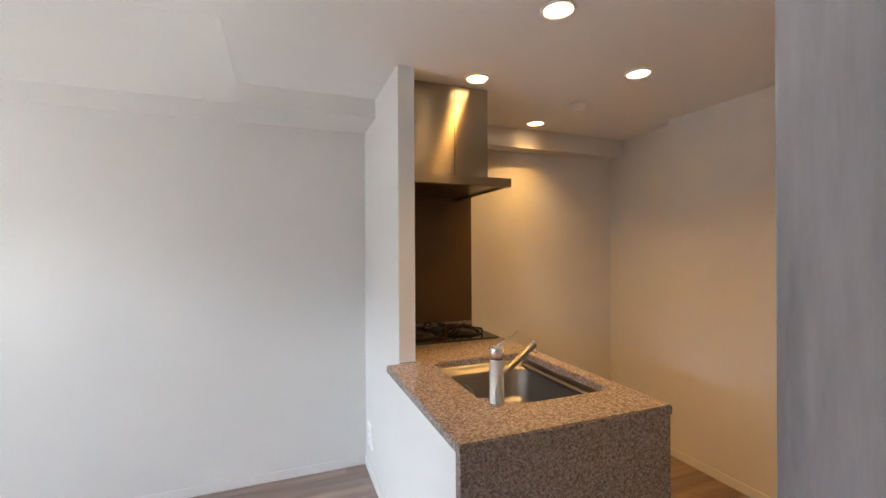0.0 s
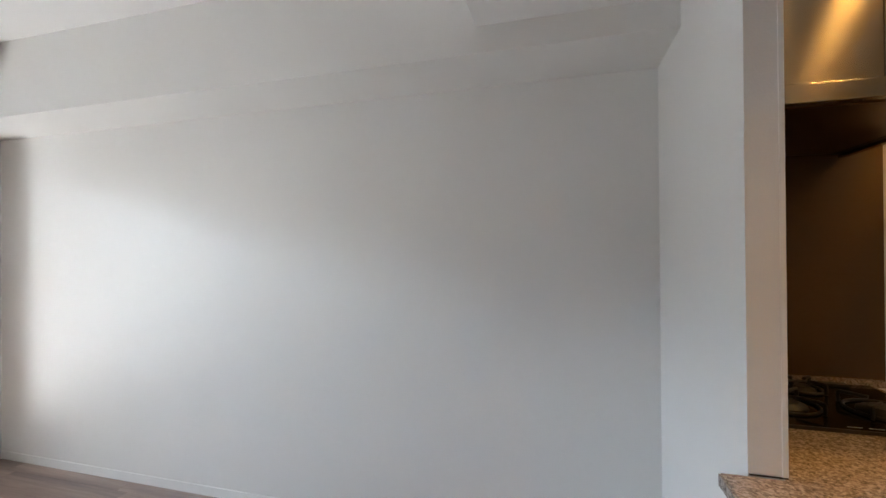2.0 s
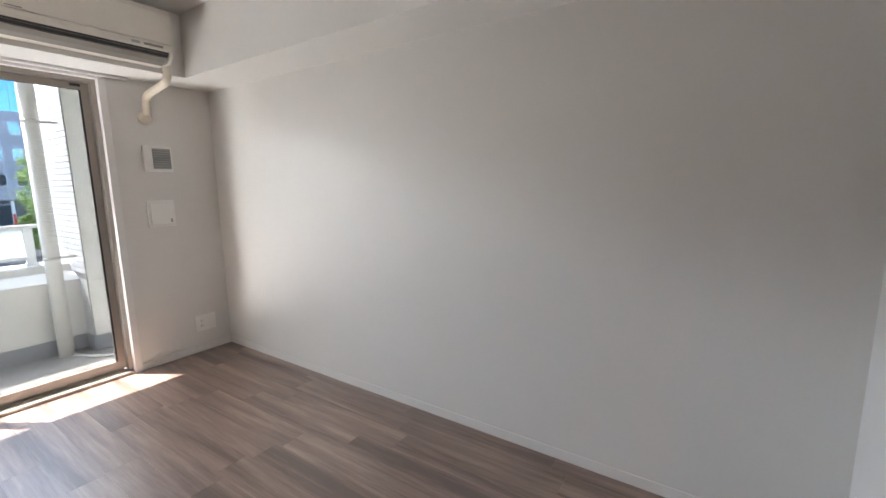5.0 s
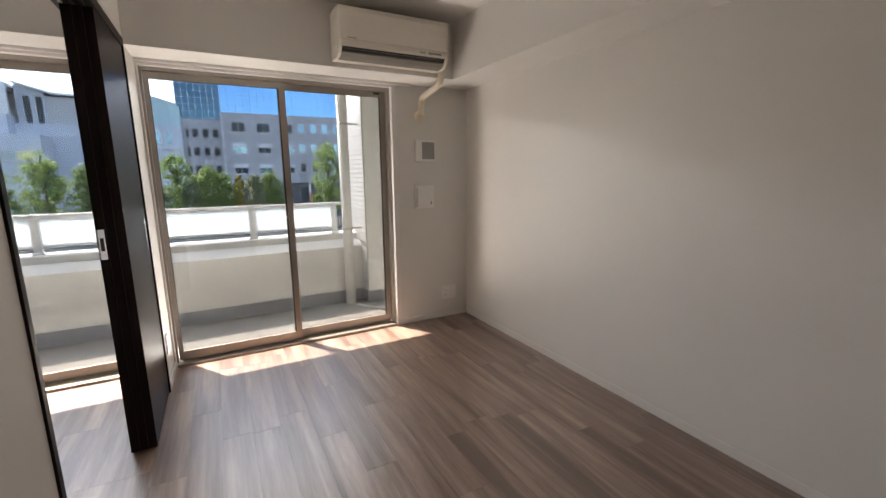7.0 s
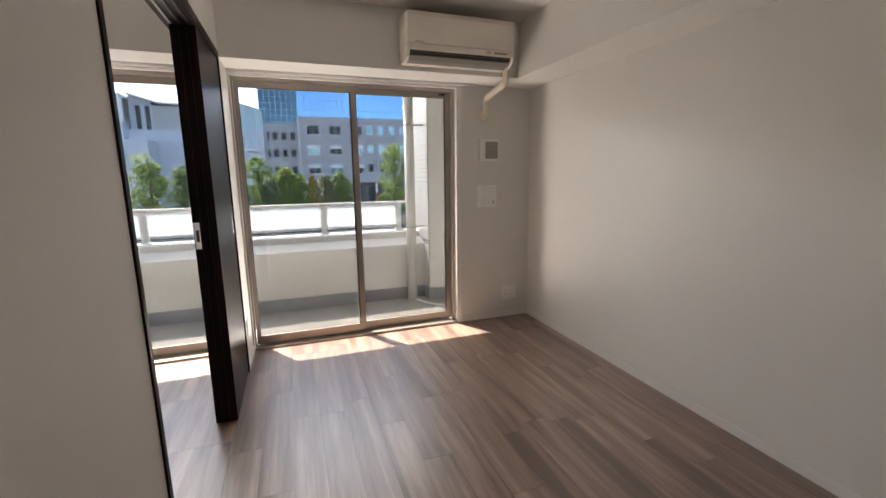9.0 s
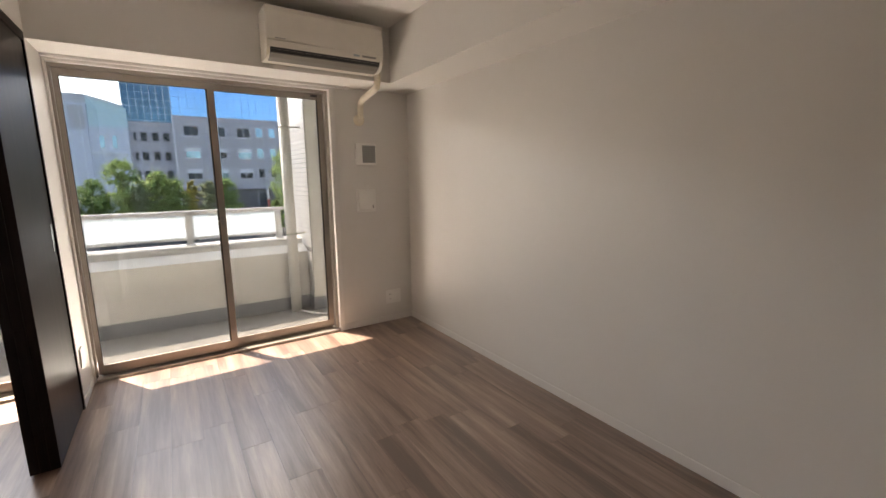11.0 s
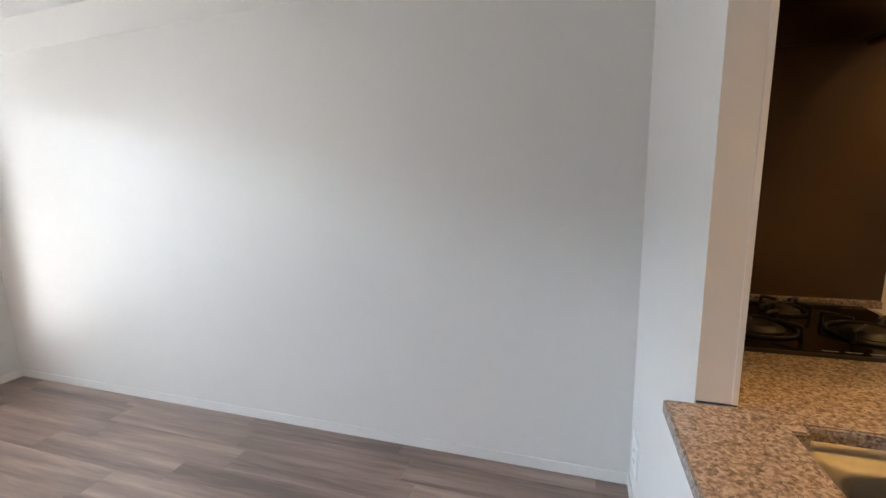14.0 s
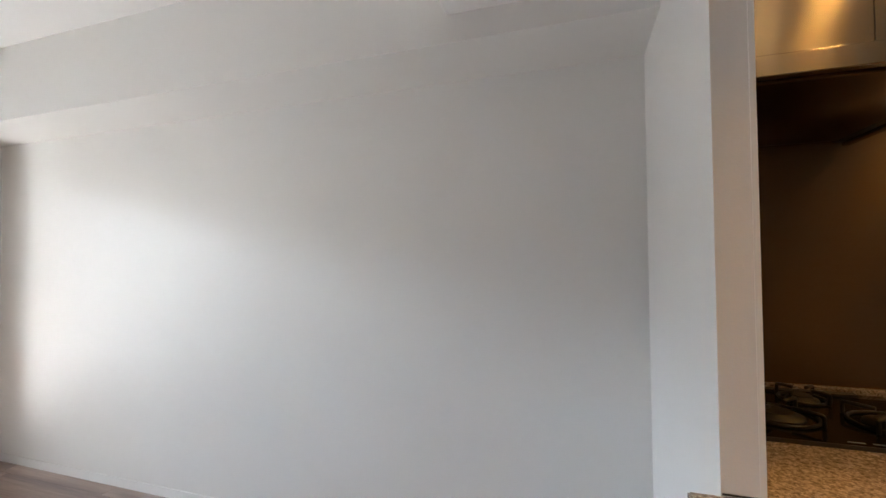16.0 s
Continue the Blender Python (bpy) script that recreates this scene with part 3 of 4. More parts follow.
cab = thing("kitchen_base_cabinet", (4.06, -1.612, 0), "white kitchen base cabinets under the worktop", "cabinet")
part("body", boxes((0.002, 0.60, 0.002, 0.745, 0.08, 0.64), (0.002, 0.60, 0.76, 1.605, 0.08, 0.815)), TRIM, cab)
part("plinth", boxes((0.002, 0.56, 0.002, 1.605, 0.0, 0.0795)), GREY_PLASTIC, cab, "grey plinth")
for k in range(3):
    d = part("door", boxes((0.601, 0.620, 0.006 + 0.535 * k, 0.535 + 0.535 * k, 0.085, 0.812), bevel=0.002), TRIM, cab)
    part("handle", boxes((0.6205, 0.635, 0.05 + 0.535 * k, 0.49 + 0.535 * k, 0.77, 0.782), bevel=0.002), CHROME, d, "slim metal handle")


def rounded(x0, x1, y0, y1, r, z, n=6, cut=0.0):
    pts = []
    for cx, cy, a0 in ((x1 - r, y1 - r, 0), (x0 + r, y1 - r, 90), (x0 + r, y0 + r, 180), (x1 - r, y0 + r, 270)):
        for k in range(n + 1):
            a = radians(a0 + 90 * k / n)
            px, py = cx + r * math.cos(a), cy + r * math.sin(a)
            if cut and a0 == 180:
                px, py = px + cut, py + cut
            pts.append((px, py, z))
    return pts


def sink():
    s = thing("kitchen_sink", (0, 0, 0), "brushed stainless steel undermount sink with a stepped ledge", "sink")
    bm = bmesh.new()
    loops = []
    for inset, z, r in ((-0.012, 0.8195, 0.05), (0.004, 0.8195, 0.05), (0.006, 0.806, 0.05), (0.012, 0.801, 0.055), (0.040, 0.798, 0.075), (0.047, 0.790, 0.08), (0.056, 0.67, 0.08), (0.072, 0.652, 0.07), (0.10, 0.648, 0.05)):
        loops.append([bm.verts.new(p) for p in rounded(HX0 + inset, HX1 - inset, HY0 + inset, HY1 - inset, r, z, cut=0.0)])
    for a, b in zip(loops, loops[1:]):
        for k in range(len(a)):
            f = bm.faces.new((a[k], a[(k + 1) % len(a)], b[(k + 1) % len(a)], b[k]))
            f.smooth = True
    bm.faces.new(loops[-1])
    bmesh.ops.recalc_face_normals(bm, faces=bm.faces[:])
    bmesh.ops.reverse_faces(bm, faces=bm.faces[:])
    part("basin", bm, SINK_STEEL, s)
    part("drain", bm_tube([(4.39, -1.16, 0.6455), (4.39, -1.16, 0.652)], 0.055, 24), CHROME, s, "round metal drain lid")
    part("side_rail", boxes((HX1 - 0.050, HX1 - 0.026, HY0 + 0.05, HY1 - 0.05, 0.8005, 0.8085), bevel=0.003), SINK_STEEL, s, "narrow steel side ledge")
    part("soap_wire", bm_tube(smooth_line([(4.166, -1.24, 0.802), (4.175, -1.235, 0.822), (4.180, -1.17, 0.832), (4.175, -1.105, 0.822), (4.166, -1.10, 0.802)]), 0.0025, 8), CHROME, s, "thin wire holder")
    return s


sink()


def tap():
    t = thing("mixer_tap", (4.178, -1.416, 0.8505), "chrome single-lever pull-out mixer tap", "tap")
    part("body", bm_tube([(0, 0, 0), (0, 0, 0.004), (0, 0, 0.006), (0, 0, 0.150)], 0.024, 28, radii=[0.027, 0.027, 0.0245, 0.0245]), CHROME, t)
    part("collar", bm_tube([(0, 0, 0.1505), (0, 0, 0.153)], 0.022, 28), DARK_ALU, t, "dark joint ring")
    part("head", bm_tube([(0, 0, 0.1535), (0, 0, 0.182), (0, 0, 0.190), (0, 0, 0.192)], 0.024, 28, radii=[0.0245, 0.0245, 0.022, 0.014]), CHROME, t)
    d = Vector((0.96, 0.28, 0)).normalized()
    pts = [d * 0.018 + Vector((0, 0, 0.085)), d * 0.05 + Vector((0, 0, 0.101)), d * 0.185 + Vector((0, 0, 0.168)), d * 0.193 + Vector((0, 0, 0.171))]
    part("spout", bm_tube(pts, 0.014, 18, radii=[0.0105, 0.0105, 0.0125, 0.0125]), SINK_STEEL, t, "slanting satin pull-out spout")
    e = d * 0.188 + Vector((0, 0, 0.176))
    part("spray_button", bm_tube([e, e + Vector((0, 0, 0.012))], 0.006, 12), CHROME, t)
    part("spout_outlet", bm_tube([d * 0.190 + Vector((0, 0, 0.160)), d * 0.194 + Vector((0, 0, 0.140))], 0.0110, 16), CHROME, t)
    a, b = d * 0.005 + Vector((0, 0, 0.191)), d * 0.105 + Vector((0, 0, 0.232))
    part("lever", bm_tube([a, (a + b) / 2, b], 0.006, 10, radii=[0.0055, 0.0042, 0.0035]), CHROME, t, "slim chrome lever")
    return t


tap()


def hob():
    h = thing("gas_hob", (4.415, -0.262, 0.8505), "black glass three-burner gas hob set in the worktop", "hob")
    part("glass_top", boxes((-0.290, 0.262, -0.245, 0.225, 0, 0.009), bevel=0.003), BLACK_GLASS, h)
    part("trim", boxes((-0.293, 0.265, -0.249, -0.2455, 0, 0.0105)), DARK_ALU, h)
    for bx, by, r in ((-0.14, -0.07, 0.055), (0.13, -0.07, 0.055), (0.0, 0.115, 0.035)):
        b = part("burner", bm_tube([(bx, by, 0.0092), (bx, by, 0.016), (bx, by, 0.020), (bx, by, 0.026)], r, 24, radii=[r * 1.25, r * 1.2, r * 0.8, r * 0.75]), BLACK_IRON, h, "dark burner cap")
        ring = [(bx + r * 1.75 * math.cos(a), by + r * 1.75 * math.sin(a), 0.014) for a in (2 * math.pi * k / 24 for k in range(25))]
        part("drip_ring", bm_tube(ring, 0.005, 8, cap=False), BLACK_IRON, b, "thin dark drip ring")
        for k in range(4):
            a = math.pi / 4 + k * math.pi / 2
            c, s = math.cos(a), math.sin(a)
            leg = smooth_line([(bx + c * r * 2.0, by + s * r * 2.0, 0.0095), (bx + c * r * 2.0, by + s * r * 2.0, 0.036), (bx + c * r * 1.85, by + s * r * 1.85, 0.044), (bx + c * r * 0.7, by + s * r * 0.7, 0.044)], 4)
            part("grate_arm", bm_tube(leg, 0.0055, 8), BLACK_IRON, b)
    part("grill_vent", boxes((-0.18, 0.18, 0.180, 0.213, 0.0092, 0.018), bevel=0.002), BLACK_IRON, h, "black exhaust grille")
    for k in range(3):
        part("print_mark", boxes((-0.05 + 0.05 * k, -0.015 + 0.05 * k, -0.225, -0.221, 0.0092, 0.0096)), SIGN_GREY, h, "pale printed line")
    return h


hob()
sp = structure("splashback", boxes((4.081, 4.745, -0.0042, -0.0005, 0.852, 1.76), (4.0695, 4.0735, -0.812, -0.0005, 0.852, 2.07)), PANEL_STEEL, "brushed steel splashback panels, shade by the hood in their colour", "splashback")


def hood():
    h = thing("range_hood", (4.081, -0.020, 1.700), "brushed stainless steel box range hood", "range hood")
    part("duct_cover", boxes((0.0, 0.4375, -0.680, -0.175, 0.046, 0.514), (0.0, 0.4375, -0.175, 0.012, 0.046, 0.372), bevel=0.0015, segments=1), STEEL, h, "tall brushed steel duct cover")
    part("panel_joint", boxes((0.2465, 0.2485, -0.6808, -0.6802, 0.048, 0.495)), DARK_ALU, h, "fine vertical panel joint")
    part("canopy", boxes((0.0, 0.550, -0.732, -0.708, 0.0, 0.0455), (0.526, 0.550, -0.708, 0.014, 0.0, 0.0455), (0.0, 0.526, -0.708, 0.014, 0.030, 0.0455), bevel=0.0015, segments=1), STEEL, h, "thin projecting steel canopy")
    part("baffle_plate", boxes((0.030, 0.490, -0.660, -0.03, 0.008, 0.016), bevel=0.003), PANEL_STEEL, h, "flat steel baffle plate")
    part("inner_gap", boxes((0.494, 0.524, -0.700, 0.0, 0.010, 0.0295)), DARK_PLASTIC, h, "black suction slot")
    part("filter", boxes((0.06, 0.46, -0.62, -0.06, 0.0165, 0.0295)), DARK_PLASTIC, h)
    return h


hood()
for lx, ly in LAMPS:
    d = thing("downlight", (lx, ly, 2.222), "small round recessed warm downlight, switched on", "downlight", "kitchen ceiling downlights")
    ringp = [(0.056 * math.cos(a), 0.056 * math.sin(a), -0.004) for a in (2 * math.pi * k / 32 for k in range(33))]
    part("rim", bm_tube(ringp, 0.006, 8, cap=False), TRIM, d, "white rim")
    part("lens", bm_tube([(0, 0, 0), (0, 0, -0.004), (0, 0, -0.007)], 0.05, 28, radii=[0.050, 0.049, 0.040]), LENS, d, "glowing warm lamp lens")
sm = thing("smoke_detector", (5.137, -0.662, 2.222), "round white ceiling smoke detector", "smoke detector")
part("base", bm_tube([(0, 0, 0), (0, 0, -0.012)], 0.05, 28), PLASTIC, sm)
part("cap", bm_tube([(0, 0, -0.0125), (0, 0, -0.028), (0, 0, -0.034)], 0.04, 28, radii=[0.046, 0.040, 0.030]), PLASTIC, sm)
part("sensor", bm_tube([(0, 0, -0.0345), (0, 0, -0.044), (0, 0, -0.048)], 0.015, 20, radii=[0.018, 0.016, 0.010]), PLASTIC, sm, "small white sensor dome")


# ---- balcony ----
BZ = -0.11
structure("balcony_floor", boxes((-1.30, -0.15, -6.2, 1.2, -0.30, BZ)), CONCRETE, "smooth grey-beige balcony floor", "balcony floor")
prof = [(-1.300, -0.30), (-1.300, 0.545), (-1.500, 0.608), (-1.505, 0.668), (-1.515, 0.675), (-1.850, 0.665), (-1.860, 0.655), (-1.860, -0.60), (-1.30, -0.60)]
structure("balcony_parapet", bm_prism(prof, -6.2, 1.2), PLASTER, "white plastered balcony parapet with a sloping ledge", "parapet")
structure("balcony_upstand_coat", boxes((-1.2995, -1.294, -6.2, -0.642, BZ, 0.03), (-1.1295, -1.1235, -0.642, -0.16, BZ, 0.03), (-1.294, -1.1235, -0.6485, -0.6425, BZ, 0.03)), GREY_COAT, "grey waterproof coat along the foot of the parapet", "upstand")
structure("balcony_slab_above", boxes((-1.400, -0.15, -6.2, 1.2, 2.46, 2.66)), PLASTER, "plastered underside of the balcony above", "slab")
structure("balcony_side_wall", boxes((-1.129, -0.15, -0.16, 0.0, -0.30, 2.46)), PLASTER, "white balcony side wall", "wall")


def tiled_column():
    c = thing("balcony_column", (-1.130, -0.640, BZ), "balcony column faced with small white brick tiles", "column")
    part("core", boxes((-0.72, 0.0, 0.0065, 0.515, 0.0, 2.56)), PLASTER, c, "smooth white plastered column")
    part("joint_line", boxes((0.0003, 0.0012, 0.006, 0.515, 0.655, 0.661)), JOINT, c, "dark sealant joint")
    part("joint_bed", boxes((-0.72, -0.0005, 0.0035, 0.0064, 0.14, 2.56)), JOINT, c, "grey tile joints")
    part("corner_joint", boxes((0.0003, 0.0030, 0.0005, 0.0075, 0.145, 2.56)), JOINT, c, "dark sealant line down the corner")
    verts, faces = [], []
    h, gap, z, row = 0.0425, 0.0095, 0.145, 0
    while z < 2.53:
        x = -0.002
        lens = [0.045, 0.095, 0.095, 0.095, 0.095, 0.095, 0.095, 0.09] if row % 2 == 0 else [0.095] * 7 + [0.045]
        if abs(z - 0.655) > 0.03:
            for w in lens:
                i = len(verts)
                jit = random.uniform(-0.0006, 0.0006)
                for xx in (x - w + gap * 0.5, x):
                    for yy in (-0.0025 + jit, 0.0034):
                        for zz in (z, z + h):
                            verts.append((xx, yy, zz))
                for f in ((0, 1, 3, 2), (4, 6, 7, 5), (0, 4, 5, 1), (2, 3, 7, 6), (0, 2, 6, 4), (1, 5, 7, 3)):
                    faces.append([i + k for k in f])
                x -= w
        z += h + gap
        row += 1
    me = bpy.data.meshes.new("tile_facing")
    me.from_pydata(verts, [], faces)
    me.materials.append(TILE)
    ob = new("tile_facing", me)
    ob.parent = c
    tagged(ob, "rows of small white brick tiles", kind="stuff")
    return c


tiled_column()
dp = thing("drainpipe", (-1.205, -0.830, BZ), "cream plastic drainpipe standing on the balcony", "drainpipe")
part("pipe", bm_tube([(0, 0, 0.0), (0, 0, 2.56)], 0.056, 24), PVC, dp)
for zc in (0.87, 2.01):
    part("clamp", bm_tube([(0, 0, zc), (0, 0, zc + 0.02)], 0.059, 24), ALUMINIUM, dp, "thin metal pipe clamp")
    part("clamp_arm", boxes((-0.010, 0.010, 0.058, 0.165, zc + 0.002, zc + 0.018)), ALUMINIUM, dp)
hs = thing("drain_hose", (-1.1, -0.74, BZ), "thin white drain hose lying on the balcony floor", "hose")
part("hose", bm_tube(smooth_line([(-0.06, -0.055, 0.0125), (0.08, 0.0, 0.0125), (0.22, 0.10, 0.0125), (0.30, 0.28, 0.0125), (0.30, 0.50, 0.0125)]), 0.012, 10), PVC, hs)


def railing():
    r = thing("balcony_railing", (-1.66, 0, 0.670), "white aluminium balcony railing with frosted glass panels", "railing")
    part("top_rail", boxes((-0.035, 0.035, -6.1, -0.70, 0.343, 0.372), bevel=0.006), RAIL, r)
    ys = [-0.868 - 0.906 * k for k in range(6)]
    for y in ys:
        p = part("post", boxes((-0.020, 0.020, y - 0.032, y + 0.032, 0.0, 0.3425), bevel=0.003), RAIL, r)
        part("foot", boxes((-0.032, 0.032, y - 0.045, y + 0.045, 0.0, 0.022), bevel=0.005), RAIL, p, "cast foot plate")
    for a, b in zip(ys, ys[1:]):
        part("glass_panel", boxes((-0.004, 0.004, b + 0.034, a - 0.034, 0.088, 0.325)), FROSTED, r, "milky frosted safety glass")
        part("bottom_rail", boxes((-0.016, 0.016, b + 0.0325, a - 0.0325, 0.060, 0.0875), bevel=0.002), RAIL, r)
        part("upper_bead", boxes((-0.014, 0.014, b + 0.0325, a - 0.0325, 0.3255, 0.3425)), RAIL, r)
    return r


railing()

# ---- outdoors ----
GZ = -4.2
g = bmesh.new()
bmesh.ops.create_grid(g, x_segments=8, y_segments=8, size=2500)
bmesh.ops.translate(g, verts=g.verts[:], vec=(0, 0, GZ))
structure("ground", g, GROUND, "grey asphalt ground reaching the horizon", "ground")
structure("building_below", boxes((-1.30, 6.14, -6.2, 1.2, GZ, -0.305)), PALE_WHITE, "storeys of the apartment house below", "facade")


def bm_front(profile, x0, x1):
    """A profile of (y, z) points, drawn out along x."""
    bm = bmesh.new()
    a = [bm.verts.new((x0, y, z)) for y, z in profile]
    b = [bm.verts.new((x1, y, z)) for y, z in profile]
    n = len(profile)
    for k in range(n):
        bm.faces.new((a[k], a[(k + 1) % n], b[(k + 1) % n], b[k]))
    bm.faces.new(a[::-1])
    bm.faces.new(b)
    bmesh.ops.recalc_face_normals(bm, faces=bm.faces[:])
    return bm


def office():
    """Four storeys of grey precast with punched windows, and a blue glass tower set back over them."""
    b = thing("office_building", (-80.0, -0.82, GZ), "grey precast office block with a blue glass tower on top", "building")
    z = 1.0 - GZ
    part("wall", boxes((-20, -1.2, -5.6, 0.70, 3.8, 9.75 + z), (-20, 0.0, 0.70, 34.0, 3.9, 10.75 + z)), FACADE, b)
    part("base", boxes((-19.5, -1.5, -5.4, 0.72, 0.0, 3.8), (-19.5, -0.6, 0.72, 33.8, 0.0, 3.9)), FACADE_DARK, b, "dark stone ground floor")
    part("corner_fin", boxes((-1.0, 0.12, 0.50, 0.69, 0.2, 10.9 + z)), PALE_WHITE, b, "thin pale corner fin")
    for zc in (2.95, 6.6, 10.0):
        part("string_course", boxes((0.001, 0.06, 0.71, 34.0, zc + z, zc + 0.10 + z)), FACADE, b)
    for yc in range(5, 33, 4):
        part("panel_joint", boxes((0.001, 0.012, yc + 0.9, yc + 0.94, 3.95, 10.7 + z)), FACADE_DARK, b)
    meshes = {}

    def punched(x, y0, y1, z0, z1, pane, opened, edge=WIN_FRAME):
        w, h = round(y1 - y0, 2), round(z1 - z0, 2)
        key = (w, h, edge.name)
        if key not in meshes:
            t = 0.09 if w > 1.1 else 0.045
            meshes[key] = (mesh_of("window_frame", boxes((0, 0.10, 0, w, 0, t), (0, 0.10, 0, w, h - t, h), (0, 0.10, 0, t, t, h - t), (0, 0.10, w - t, w, t, h - t),
                                                         *([(0.0, 0.07, w * 0.5 - 0.04, w * 0.5 + 0.04, t, h - t)] if w > 2 else [])), edge),
                           mesh_of("reveal", boxes((0.0, 0.03, 0.06, w - 0.06, 0.06, h - 0.06)), DARK_GLASS),
                           mesh_of("reveal", boxes((0.0, 0.03, 0.06, w - 0.06, 0.06, h - 0.06)), BLUE_GLASS),
                           mesh_of("sill", boxes((0.0, 0.16, -0.05, w + 0.05, -0.08, 0.0)), edge),
                           mesh_of("blind", boxes((0.031, 0.05, 0.1, w - 0.1, h * 0.62, h - 0.1)), PALE_WHITE))
        fm, dk, bl, sl, bd = meshes[key]
        f = new("window", fm)
        f.parent, f.location = b, (x + 0.002, y0, z0 + z)
        for nm, me in (("pane", bl if pane else dk), ("sill", sl)) + ((("blind", bd),) if opened else ()):
            o = new(nm, me)
            o.parent = f

    for row, zr in enumerate((6.75, 3.65, 0.6)):
        for y0, w in ((-4.95, 0.48), (-4.02, 0.95), (-2.48, 0.95), (-0.95, 0.95)):
            punched(-1.2, y0, y0 + w, zr - 0.05, zr + 1.4, False, False, LOUVRE)
    for row, zr in enumerate((7.62, 4.0, 0.45)):
        for i, y0 in enumerate((1.92, 5.95, 9.92)):
            punched(0.0, y0, y0 + 2.3, zr, zr + 1.8, row > 0 and (row + i) % 2 == 1, row > 0)
        for i, y0 in enumerate((13.05, 15.2, 17.35, 19.5, 21.65, 23.8, 25.95)):
            punched(0.0, y0, y0 + 1.22, zr + 0.18, zr + 1.92, row < 2, False)
    # the tower: reflecting glass behind a grid of mullions
    tw = part("tower_glass", boxes((-22, -2.2, 0.6, 60.0, 10.80 + z, 46 + z)), SKY_GLASS, b, "reflecting blue curtain glass")
    td = part("tower_glass", boxes((-22, -1.6, -5.9, 0.59, 9.80 + z, 46 + z)), TOWER_DARK, b, "blue curtain glass, dark reflection in its colour")
    bars = []
    for k in range(8):
        y = -5.9 + 0.93 * k
        bars.append((-1.597, -1.50, y - 0.05, y + 0.05, 9.8 + z, 46 + z))
    for k in range(33):
        bars.append((-1.598, -1.52, -5.9, 0.58, 9.95 + z + 1.1 * k, 10.03 + z + 1.1 * k))
    part("mullion_grid", boxes(*bars), MULLION, td, "pale steel mullions")
    bars = []
    for k in range(50):
        y = 0.66 + 1.2 * k
        bars.append((-2.197, -2.14, y - 0.025, y + 0.025, 10.8 + z, 46 + z))
    for k in range(20):
        bars.append((-2.198, -2.15, 0.6, 60, 12.4 + z + 1.75 * k, 12.45 + z + 1.75 * k))
    part("mullion_grid", boxes(*bars), MULLION, tw, "pale steel mullions")
    part("roof_parapet", boxes((-2.1, -0.1, 0.72, 34.0, 10.751 + z, 10.95 + z)), FACADE, b)
    e = part("entrance", boxes((-0.59, -0.50, 12.9, 14.6, 0.0, 3.2)), DARK_GLASS, b, "dark glazed entrance")
    part("door_frame", boxes((-0.499, -0.44, 12.8, 12.9, 0, 3.3), (-0.499, -0.44, 14.6, 14.7, 0, 3.3), (-0.499, -0.44, 12.9, 14.6, 3.2, 3.3)), WIN_FRAME, e)
    return b


office()


def pale_building():
    b = thing("pale_building", (-80.0, -28.0, GZ), "pale blue-grey low-rise building with louvred plant screens", "building")
    z = 1.04 - GZ
    part("front_block", boxes((-8, 2.0, -28, 4.4, 0, 6.2 + z)), PALE, b, "pale blue-grey front block")
    part("upper_block", boxes((-12, -0.5, -28, 0.5, 6.2 + z, 9.2 + z), (-12, -3.0, 0.5, 8.6, 6.2 + z, 8.2 + z)), PALE, b)
    part("rear_wall", boxes((-12, -3.2, 4.401, 11.4, 0, 8.0 + z)), PALE, b, "pale blue-grey recessed wall")
    part("roof_slab", boxes((-13, -0.3, -28, 0.8, 13.2 + z, 13.6 + z)), PALE_WHITE, b, "white roof slab")
    part("corner_post", boxes((-1.0, -0.4, -0.1, 0.9, 9.2 + z, 13.2 + z)), PALE_WHITE, b, "white corner post")
    s = part("plant_screen", boxes((-11, -0.9, -27.5, -0.4, 9.25 + z, 13.1 + z)), LOUVRE, b, "grey louvred plant screen")
    part("slat", boxes(*[(-0.895, -0.78, -27.5, -0.42, 9.4 + z + 0.31 * k, 9.55 + z + 0.31 * k) for k in range(12)]), LOUVRE, s)
    part("plant_screen", boxes((-11, -3.6, 4.2, 8.4, 8.25 + z, 12.3 + z)), LOUVRE, b, "grey louvred plant screen")
    part("stair_window", boxes((-3.6, -3.5, 1.8, 2.5, 8.3 + z, 12.2 + z), (-3.6, -3.5, 3.2, 3.9, 8.3 + z, 12.2 + z)), DARK_GLASS, b, "tall dark stair windows")
    part("stair_wall", bm_front([(0.9, 8.21 + z), (4.19, 8.21 + z), (4.19, 12.85 + z), (0.9, 13.85 + z)], -11, -3.61), PALE, b)
    part("canopy_roof", bm_front([(0.9, 13.9 + z), (5.4, 12.55 + z), (9.0, 12.45 + z), (9.0, 12.7 + z), (5.4, 12.85 + z), (0.9, 14.2 + z)], -12, -2.6), PALE_WHITE, b, "thin white sloping canopy roof")
    wnd = part("window_band", boxes((2.001, 2.10, -3.7, 3.8, 2.65 + z, 4.0 + z)), WIN_FRAME, b, "long window band with drawn blinds")
    for y0, y1, m in ((-3.6, -1.0, SIGN_YELLOW), (-0.95, 0.6, SIGN_GREY), (0.65, 1.6, SIGN_GREY), (1.65, 3.7, SIGN_YELLOW)):
        part("blind", boxes((2.101, 2.13, y0, y1, 2.72 + z, 3.93 + z)), m, wnd)
    return b


pale_building()


